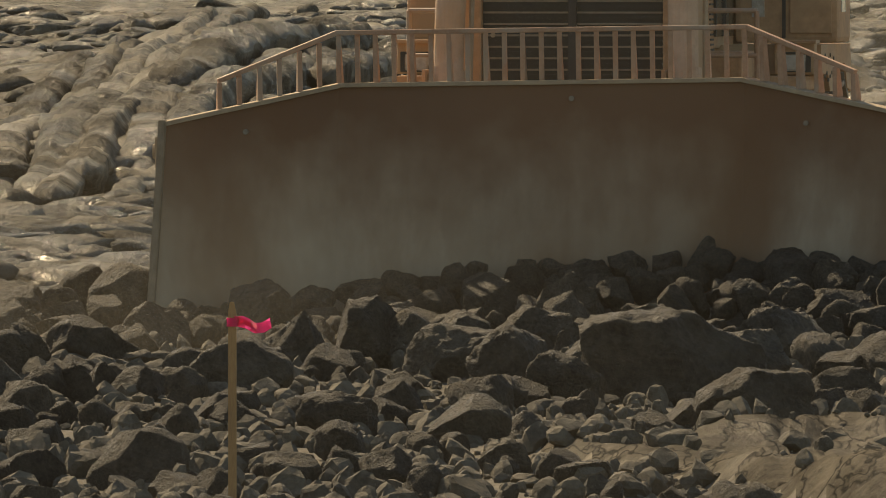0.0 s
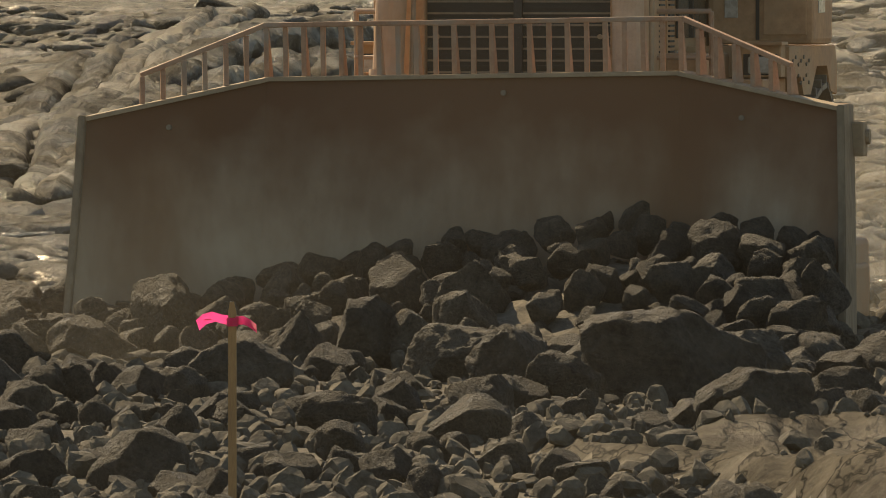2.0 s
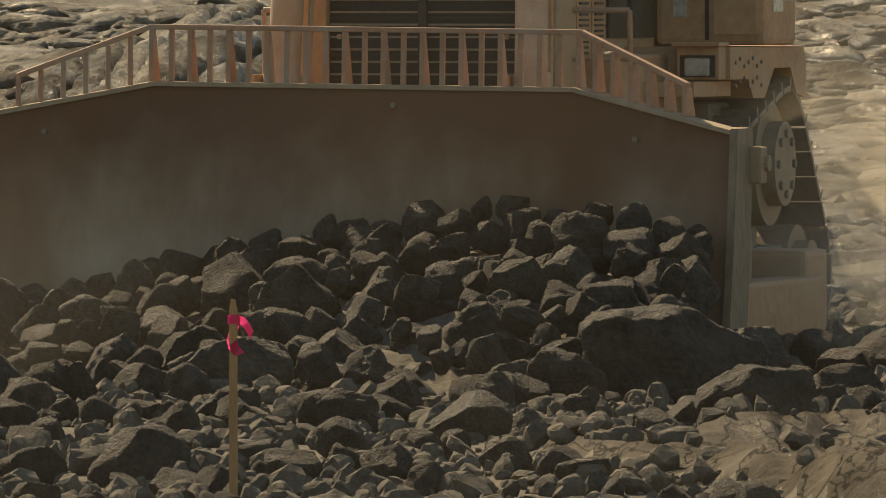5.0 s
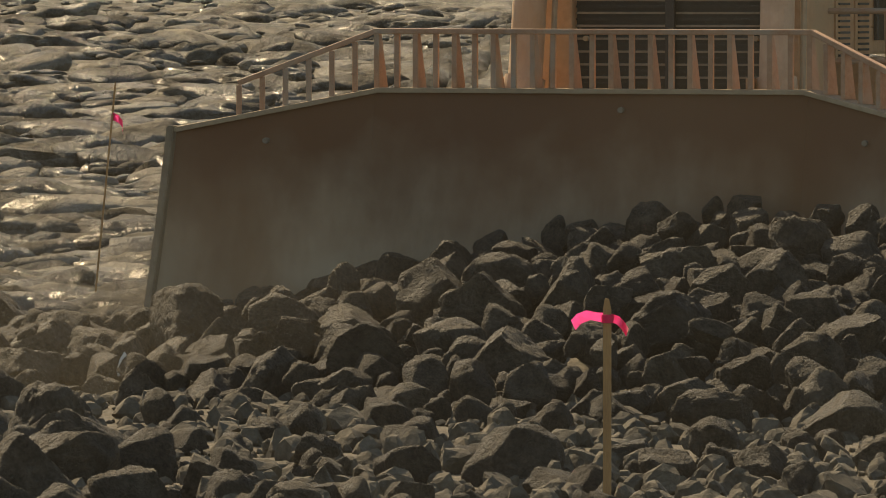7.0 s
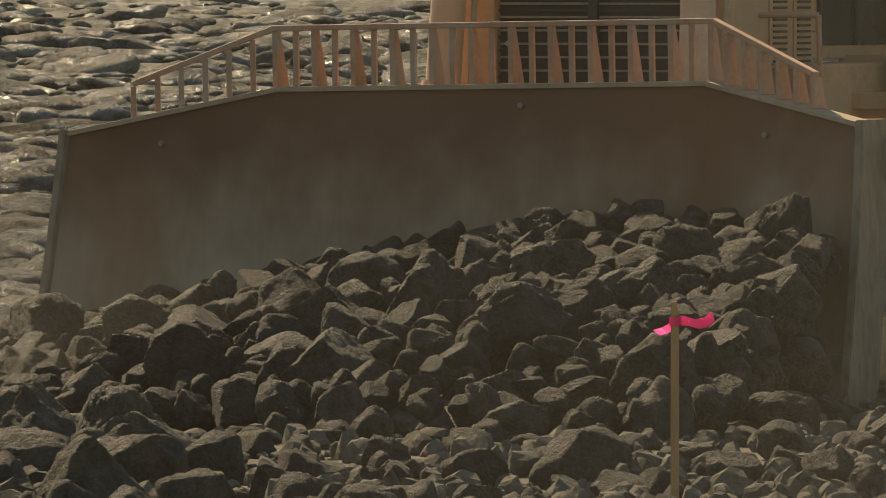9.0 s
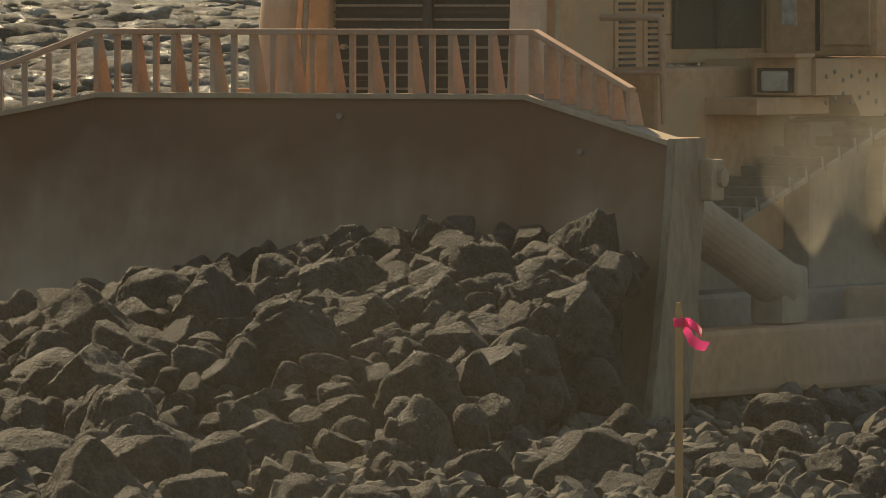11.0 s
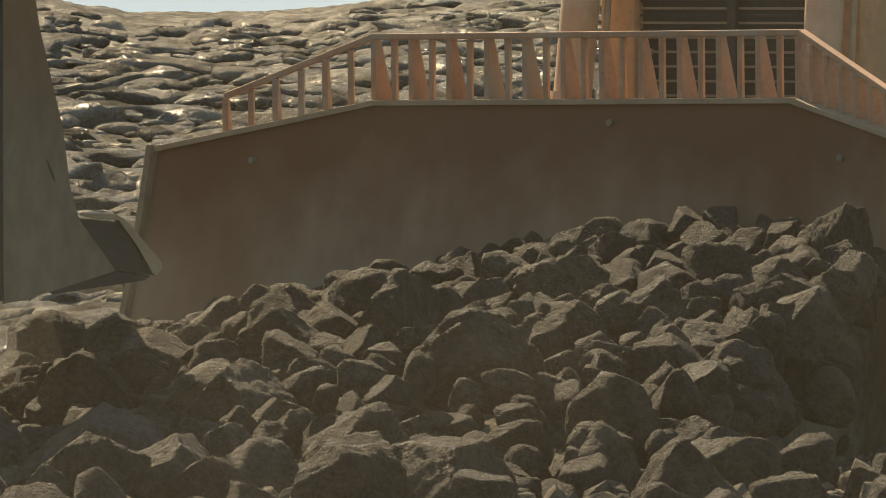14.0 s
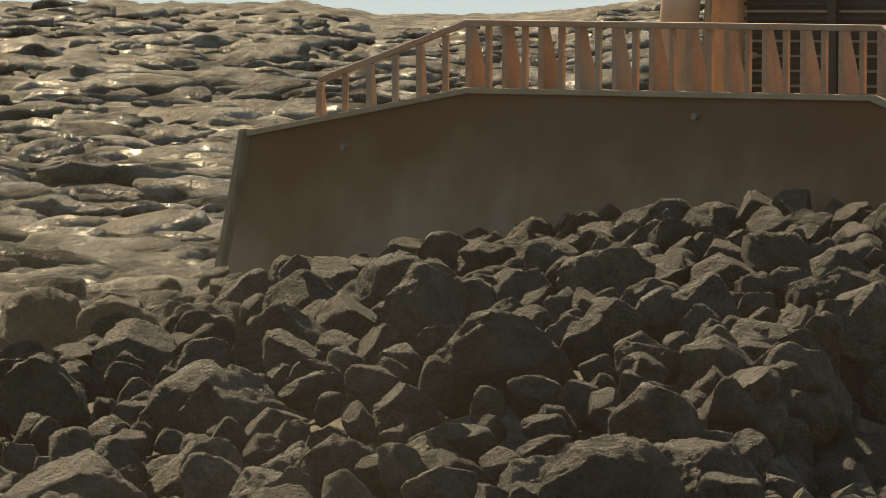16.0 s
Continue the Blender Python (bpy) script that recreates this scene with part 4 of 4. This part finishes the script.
# the largest boulders in the heap
for u, q, size, rise in ((0.9, 0.52, 0.36, 0.55), (1.7, 0.66, 0.42, 0.7), (1.35, 0.34, 0.3, 0.5), (-0.5, 0.62, 0.28, 0.35), (2.1, 0.4, 0.3, 0.1), (0.15, 0.38, 0.26, 0.3),
                         (0.1, 0.86, 0.33, 0.5), (1.0, 0.82, 0.32, 0.45), (-1.3, 0.5, 0.26, 0.3), (-1.9, 0.72, 0.27, 0.4), (0.4, 0.6, 0.28, 0.0)):
    taken.append((u, q, size))
    add_heap_rock(u, q, size, which=int(u * 31 + 70), rise=rise, spin=4.0, turn=Euler((0.3 * u, 0.35 * q, 2.1 * u)).to_quaternion())
# its skin at the start, then those that come up from inside as it grows
for t, tries, far in ((0.0, 1100, 0.0), (12.0, 6500, 1.0)):
    for k in range(tries):
        size = rnd.choice(SIZES) * (1.15 - 0.3 * k / tries)
        u, q = rnd.uniform(-2.9, 2.85), rnd.random() ** 1.05
        size = min(size, 0.14 + 0.45 * q)
        if has_room(u, q, size, t):
            taken.append((u, q, size))
            add_heap_rock(u, q, size, rise=far * rnd.uniform(0.3, 0.7))
# rocks that lie down the flank at the full end
for k in range(46):
    add_heap_rock(rnd.uniform(2.55, 3.0), rnd.uniform(0.15, 1.0), rnd.choice((0.14, 0.17, 0.2, 0.24, 0.28)), rise=rnd.uniform(0.0, 0.4), spin=5.0, drop=rnd.uniform(0.0, 0.55))
# a tall boulder that rides against the full end of the blade
add_heap_rock(2.5, 0.04, 0.4, which=3, rise=0.75, spin=1.0, turn=Euler((0.2, 1.5, 0.5)).to_quaternion())
moving[-1][0].scale = (0.46, 0.24, 0.22)


def add_field_rock(x, y, size, which=None, turn=None, up=0.0):
    z = float(land(x, y)) + size * 0.35 + up
    place = Vector((x, y, z))
    tc = None
    for i in range(0, 161):
        t = i * 0.1
        u, v = to_dozer(t, x, y)
        if abs(u) < 3.1 and v > -0.5 and v - face_ahead(u) < 0.15 + reach(t, u):
            tc = t
            break
    ob = rock(size, place, turn, which)
    if tc is not None:
        u, v = to_dozer(tc, x, y)
        if tc == 0:
            q = min(max((v - face_ahead(u) - 0.15) / reach(0, u), 0), 1)
            moving.append((ob, -1.0, u, q, q, -0.2 * size, None, 10, Vector((1, 0, 0)), 0.0))
        else:
            moving.append((ob, tc, max(min(u, 2.9), -2.95), 1.0, rnd.uniform(0.6, 0.97), -0.25 * size + rnd.uniform(-0.04, 0.05), place, rnd.uniform(8, 30), Vector((1, rnd.uniform(-0.4, 0.4), rnd.uniform(-0.4, 0.4))).normalized(), 0.0))
    return ob


def on_ground(px, py, pan=0):
    y = EYE * F / (py + 30)
    return (px - pan - 784) / F * y, y


# boulders with a place of their own: bearing, depth, half width
for px, py, w, pan in ((1175, 712, 300, 0), (1335, 775, 190, 0), (825, 790, 140, 0), (1420, 650, 150, 0), (1500, 735, 140, 0), (1215, 762, 80, 0), (1020, 750, 80, 0),
                       (880, 735, 110, 0), (600, 780, 140, 0), (760, 822, 80, 0), (515, 868, 110, 0), (705, 738, 90, 0), (1000, 725, 140, 0), (60, 862, 120, 0),
                       (1510, 690, 130, 0), (250, 860, 150, 0), (810, 640, 130, 0), (970, 640, 130, 0), (660, 620, 90, 0), (330, 680, 80, 0), (130, 690, 90, 0), (160, 640, 160, 0), (238, 628, 100, 0), (30, 655, 120, 0), (95, 615, 90, 0), (45, 745, 100, 0), (210, 700, 90, 0)):
    x, y = on_ground(px, py, pan)
    add_field_rock(x, y, w / 2 / F * y * 1.05, which=px % 16, turn=Euler((0.15 * math.sin(px), 0.2 * math.cos(px), 0.4 * math.sin(py))).to_quaternion())

count = 0
while count < 420:
    y = 50 + 36 * rnd.random() ** 0.8
    az0 = (-2450 - 784) / F
    az1 = (1650 - 784) / F
    x = y * rnd.uniform(az0, az1)
    P = 784 + F * x / y
    if P - (60.5 - y) * 75 > 900 and y < 62:
        continue
    u, v = to_dozer(0, x, y)
    if y > edge(P) + 1 or abs(u) < 3.4 and v < 0.6:
        continue
    size = min(0.07 + rnd.expovariate(1 / 0.085), 0.36)
    if P < -500 and y < 66:
        size *= 1.25
    elif P > -300 and y < 66:
        size = min(size, 0.17)
    add_field_rock(x, y, size)
    count += 1


# larger stones along the near edge of the worked ground
for k in range(85):
    y = rnd.uniform(51.5, 61)
    P = rnd.uniform(-2450, 60)
    add_field_rock(y * (P - 784) / F, y, rnd.choice((0.18, 0.22, 0.27, 0.32, 0.38) if P < -500 else (0.09, 0.11, 0.13, 0.16)))

# the loose bank that the blade leaves along its outer end
for k in range(120):
    t = rnd.uniform(-1, 11.5)
    off = rnd.random() ** 1.3
    base = to_world(min(t, 16), -3.3 - 1.9 * off, 0.3 + max(0, t - 16) * 1.4 + rnd.uniform(-0.8, 0.8), 0)
    add_field_rock(base.x, base.y, rnd.choice((0.1, 0.12, 0.15, 0.18, 0.22, 0.27)), up=rnd.uniform(0.0, 0.3) * (1 - off))


def make_rubble(name, label, n, place, sizes, seed):
    """Loose stones too many to count, as one mesh."""
    r2 = np.random.RandomState(seed)
    bm = B()
    bmesh.ops.create_icosphere(bm, subdivisions=2, radius=1.0)
    ball = np.array([v.co[:] for v in bm.verts])
    faces = np.array([[v.index for v in fc.verts] for fc in bm.faces])
    bm.free()
    shapes = []
    for _ in range(40):
        q = ball * (1 + 0.25 * (r2.rand(len(ball), 1) - 0.5))
        for _ in range(9):
            d = r2.randn(3)
            d /= np.linalg.norm(d)
            k = r2.uniform(0.45, 0.8)
            over = np.clip(q @ d - k, 0, None)
            q = q - over[:, None] * d
        shapes.append(q)
    shapes = np.array(shapes)
    xs, ys = place(r2, n)
    n = len(xs)
    zs = land(xs, ys)
    size = sizes[0] + r2.rand(n) ** 2.5 * (sizes[1] - sizes[0])
    v = shapes[r2.randint(0, 40, n)] * (0.8 + 0.55 * r2.rand(n, 1, 3))
    v = v * size[:, None, None] + np.stack([xs, ys, zs + size * 0.3], -1)[:, None, :]
    fc = faces[None] + (np.arange(n) * len(ball))[:, None, None]
    me = bpy.data.meshes.new(name)
    me.from_pydata(v.reshape(-1, 3).tolist(), [], fc.reshape(-1, 3).tolist())
    me.materials.append(MAT_RUBBLE)
    return tagged(new(name, me), label, "rubble", kind="stuff")


def wedge(p0, p1, y0, y1, skip_slab=True):
    def f(r2, n):
        y = y0 + (y1 - y0) * r2.rand(n)
        P = p0 + (p1 - p0) * r2.rand(n)
        x = (P - 784) / F * y
        if skip_slab:
            ok = y < edge(P) + 2
            x, y, P = x[ok], y[ok], P[ok]
            keep = ~((P - (60.5 - y) * 75 > 930) & (y < 58.6 + 1.6 * r2.rand(len(y))) & (r2.rand(len(y)) > 0.14))
            x, y = x[keep], y[keep]
        return x, y
    return f


make_rubble("rubble", "loose dusty basalt rubble on worked ground", 13500, wedge(-2450, 1650, 49, 90), (0.022, 0.12), 3)
make_rubble("rubble", "broken lava gravel behind the machine", 3500, wedge(1150, 1750, 84, 130, False), (0.04, 0.16), 4)


# a bent white scrap pushed along at the foot of the heap
MAT_WHITE = surface("dirty_white_plastic", (0.6, 0.58, 0.53), (0.8, 0.78, 0.73), rough=(0.4, 0.6), scale=8.0, fine=40.0, bump=0.05, dist=0.002)
scrap = part("plastic_scrap", prism(B(), [(-0.03, 0.0), (0.0, 0.0), (0.02, 0.07), (0.06, 0.12), (0.04, 0.16), (0.0, 0.11), (-0.02, 0.06)], "y", -0.012, 0.012), MAT_WHITE)
tagged(scrap, "bent scrap of dirty white plastic among the rocks", "scrap")


# packed fines under the heap's rocks
def make_heap():
    bm = B()
    nu, nv = 66, 46
    grid = []
    for i in range(nu + 1):
        u = -2.9 + 5.7 * i / nu
        col = []
        for j in range(nv + 1):
            q = j / (nv - 4)
            v = face_ahead(u) - 0.1 + q * reach(12, u)
            zz = heap_z(12, u, min(q, 1)) - 0.08 + 0.15 * noise.fractal(Vector((u * 2.4, v * 2.4, 3.3)), 1.0, 2.0, 4) - max(0, q - 0.95) * 9
            zz -= 0.3 * max(0, abs(u) - 2.4) / 0.4
            if i in (0, nu):
                zz = -1.2
            col.append(bm.verts.new((spread(8, u, v), -v, zz)))
        grid.append(col)
    for i in range(nu):
        for j in range(nv):
            bm.faces.new((grid[i][j], grid[i][j + 1], grid[i + 1][j + 1], grid[i + 1][j]))
    bmesh.ops.recalc_face_normals(bm, faces=bm.faces[:])
    ob = part("heap_fines", bm, MAT_RUBBLE, None, smooth=True)
    return tagged(ob, "packed dark fines in the pushed heap", "rubble heap", kind="stuff")


heap_fines = make_heap()


# ======================================================== drifting dust
def dust_material(name, thin, thick, scale, fade):
    """Translucent dust: patchy, thinning out to nothing towards its rim where fade is set."""
    m = bpy.data.materials.new(name)
    m.use_nodes = True
    n, l = m.node_tree.nodes, m.node_tree.links
    n.remove(n["Principled BSDF"])
    tc, no, mr, tr, tl, mix = (n.new(k) for k in ("ShaderNodeTexCoord", "ShaderNodeTexNoise", "ShaderNodeMapRange", "ShaderNodeBsdfTransparent", "ShaderNodeBsdfTranslucent", "ShaderNodeMixShader"))
    no.inputs["Scale"].default_value, no.inputs["Detail"].default_value = scale, 3
    tl.inputs["Color"].default_value = (0.52, 0.475, 0.385, 1)
    l.new(tc.outputs["Object"], no.inputs["Vector"])
    l.new(no.outputs[0], mr.inputs[0])
    mr.inputs[1].default_value, mr.inputs[2].default_value = 0.3, 0.7
    mr.inputs[3].default_value, mr.inputs[4].default_value = thin, thick
    fac = mr.outputs[0]
    if fade:
        mp, gr, mu = n.new("ShaderNodeMapping"), n.new("ShaderNodeTexGradient"), n.new("ShaderNodeMath")
        mp.inputs["Scale"].default_value = (1 / fade[0], 0.0, 1 / fade[1])
        gr.gradient_type, mu.operation = "SPHERICAL", "MULTIPLY"
        l.new(tc.outputs["Object"], mp.inputs["Vector"])
        l.new(mp.outputs[0], gr.inputs[0])
        l.new(gr.outputs["Fac"], mu.inputs[0])
        l.new(fac, mu.inputs[1])
        fac = mu.outputs[0]
    l.new(fac, mix.inputs[0])
    l.new(tr.outputs[0], mix.inputs[1])
    l.new(tl.outputs[0], mix.inputs[2])
    l.new(mix.outputs[0], n["Material Output"].inputs[0])
    return m


def make_dust(name, label, half_w, half_h, bulge, material):
    """A billow of dust, bowed and rippled."""
    bm = B()
    nu, nv = 40, 16
    g = [[bm.verts.new((half_w * (2 * i / nu - 1), bulge * ((2 * i / nu - 1) ** 2) + 0.25 * noise.noise(Vector((i * 0.3, j * 0.3, 1.0))), half_h * (2 * j / nv - 1))) for j in range(nv + 1)] for i in range(nu + 1)]
    for i in range(nu):
        for j in range(nv):
            bm.faces.new((g[i][j], g[i + 1][j], g[i + 1][j + 1], g[i][j + 1]))
    ob = part(name, bm, material, None, smooth=True)
    return tagged(ob, label, "dust", kind="stuff")


haze = make_dust("dust_haze", "thin pale dust hanging over the worked ground", 14.0, 2.6, -1.5, dust_material("hanging_dust", 0.005, 0.02, 0.35, None))
far_haze = make_dust("dust_haze", "pale dust drifting off the second machine", 5.5, 3.4, 0.3, dust_material("drifting_dust", 0.008, 0.028, 0.4, (5.4, 4.0)))
plume = make_dust("dust_plume", "pale dust plume rising behind the track", 4.2, 2.6, 0.4, dust_material("rising_dust", 0.1, 0.34, 0.8, (4.0, 2.6)))
billow = make_dust("dust_plume", "pale dust rolling off the pushed heap", 5.0, 2.2, 0.4, dust_material("rolling_dust", 0.018, 0.065, 0.7, (4.8, 2.1)))
curtain = make_dust("dust_plume", "pale dust thrown up beside the track", 1.9, 1.5, 0.2, dust_material("churned_dust", 0.2, 0.6, 1.3, (1.85, 1.45)))

# ======================================================== what moves
SECOND = [(0, -14.5), (8.0, -13.2), (10.2, -9.8), (11.3, -7.0), (11.8, -6.4)]


def motions():
    walk(bulldozer, [(t, pose(x, y, 0, 0, 0, -psi)) for t, x, y, psi in DOZER])
    walk(blade, [(t, pose(0, 0, zt - TOP, 0, lean, 0)) for t, zt, lean in LIFT])
    for ob, tc, u, q0, q1, bury, place, spin, axis, rise in moving:
        base = ob.rotation_quaternion.copy()
        times = sorted({0.0, 16.0} | {float(k) for k in range(0, 17) if k > tc} | ({round(tc, 2), round(tc + 0.4, 2), round(tc + 0.8, 2)} if tc > 0 else set()))
        rows = []
        for t in times:
            if t > 16.0:
                continue
            p = carried_place(t, tc, u, q0, q1, bury, place, rise)
            a = spin * 5 * (1 - math.exp(-max(0.0, t - max(tc, 0.0)) / 5))
            turn = Matrix.Rotation(-radians(dozer_at(t)[2]), 4, "Z") @ Matrix.Rotation(radians(a), 4, axis)
            rows.append((t, Matrix.Translation(p) @ turn @ base.to_matrix().to_4x4()))
        walk(ob, rows)
    walk(heap_fines, [(t, pose(*dozer_at(t)[:2], crest(t) - crest(12) - 0.14, 0, 0, -dozer_at(t)[2])) for t in range(0, 17)])
    # second machine: tip of its cutting edge
    d2 = 58.0
    tip = [(12.3, -712, 440), (12.5, -773, 435), (13.0, -980, 440), (13.5, -1266, 456), (14.0, -1565, 470), (14.5, -1900, 480), (16.0, -2900, 480)]
    rows = [(0, pose(-16.0, d2 + 1, 1.2, 0, 0, 13)), (9.0, pose(-12.5, d2 + 0.6, 1.2, 0, 0, 13)), (11.0, pose(-6.6, d2, 1.2, 0, 0, 13)), (11.7, pose((-600 - 784) / F * d2 - 0.2, d2, 1.3, 0, 0, 13))]
    rows += [(t, pose((p - 784) / F * d2, d2, EYE - (y + 30) / F * d2, 0, 0, 13)) for t, p, y in tip]
    walk(second, rows)
    walk(haze, [(t, pose(-3.8 - 0.12 * t, 47.0, 2.4, 0, 0, 3)) for t in (0, 8, 16)])
    walk(far_haze, [(t, pose(x, 49.5, 1.2, 0, 0, 6)) for t, x in ((0, 12.0), (5.5, 9.0), (8, 5.0), (9.6, -1.0), (12.5, -3.2), (14.5, -5.0), (16, 1.0))])
    walk(plume, [(t, pose(*[a + b for a, b in zip(to_world(t, 3.4, -7.3, 0), (0, 0, 1.3))])) for t in range(0, 17, 2)])
    walk(curtain, [(t, pose(*[a + b for a, b in zip(to_world(t, 4.0, -1.4, 0), (0, 0, 1.0))])) for t in range(0, 17, 2)])
    walk(billow, [(t, pose(*[a + b for a, b in zip(to_world(t, -3.6, 5.4, 0), (0, 0, 0.2))])) for t in range(0, 17, 2)])
    scrap_rows = [(0, -256, 71.0, 0.12, 0), (6.2, -256, 71.0, 0.12, 0), (6.5, -370, 69.6, 0.12, 20), (7.2, -459, 69.0, 0.15, -15), (8.0, -590, 66.8, 0.12, 10), (9.0, -720, 64.5, 0.05, 40), (16, -720, 64.5, 0.05, 40)]
    walk(scrap, [(t, pose((P - 784) / F * r, r, up, 0, lean, 0)) for t, P, r, up, lean in scrap_rows])
    # tape in the wind
    flap = [(0, 0, 8), (0.5, 35, -30), (1.0, 65, 60), (1.5, 30, 35), (2.0, 170, 10), (2.5, 0, 12), (3.0, 10, -20), (5.5, 85, 60), (6.0, 80, 85),
            (6.5, 75, 100), (7.0, 165, 30), (7.5, 75, 50), (8.0, 40, 20), (8.5, 30, 60), (9.0, -10, 140), (9.5, 80, 60), (10.0, 40, 20), (12.5, 40, 20), (16, 20, 30)]
    top = 1.5 - 0.1
    walk(tail_a, [(t, pose(0.01, -0.02, top, 0, a, 0)) for t, a, b in flap])
    walk(tail_b, [(t, pose(0.01, -0.025, top, 0, b, 0)) for t, a, b in flap])


motions()
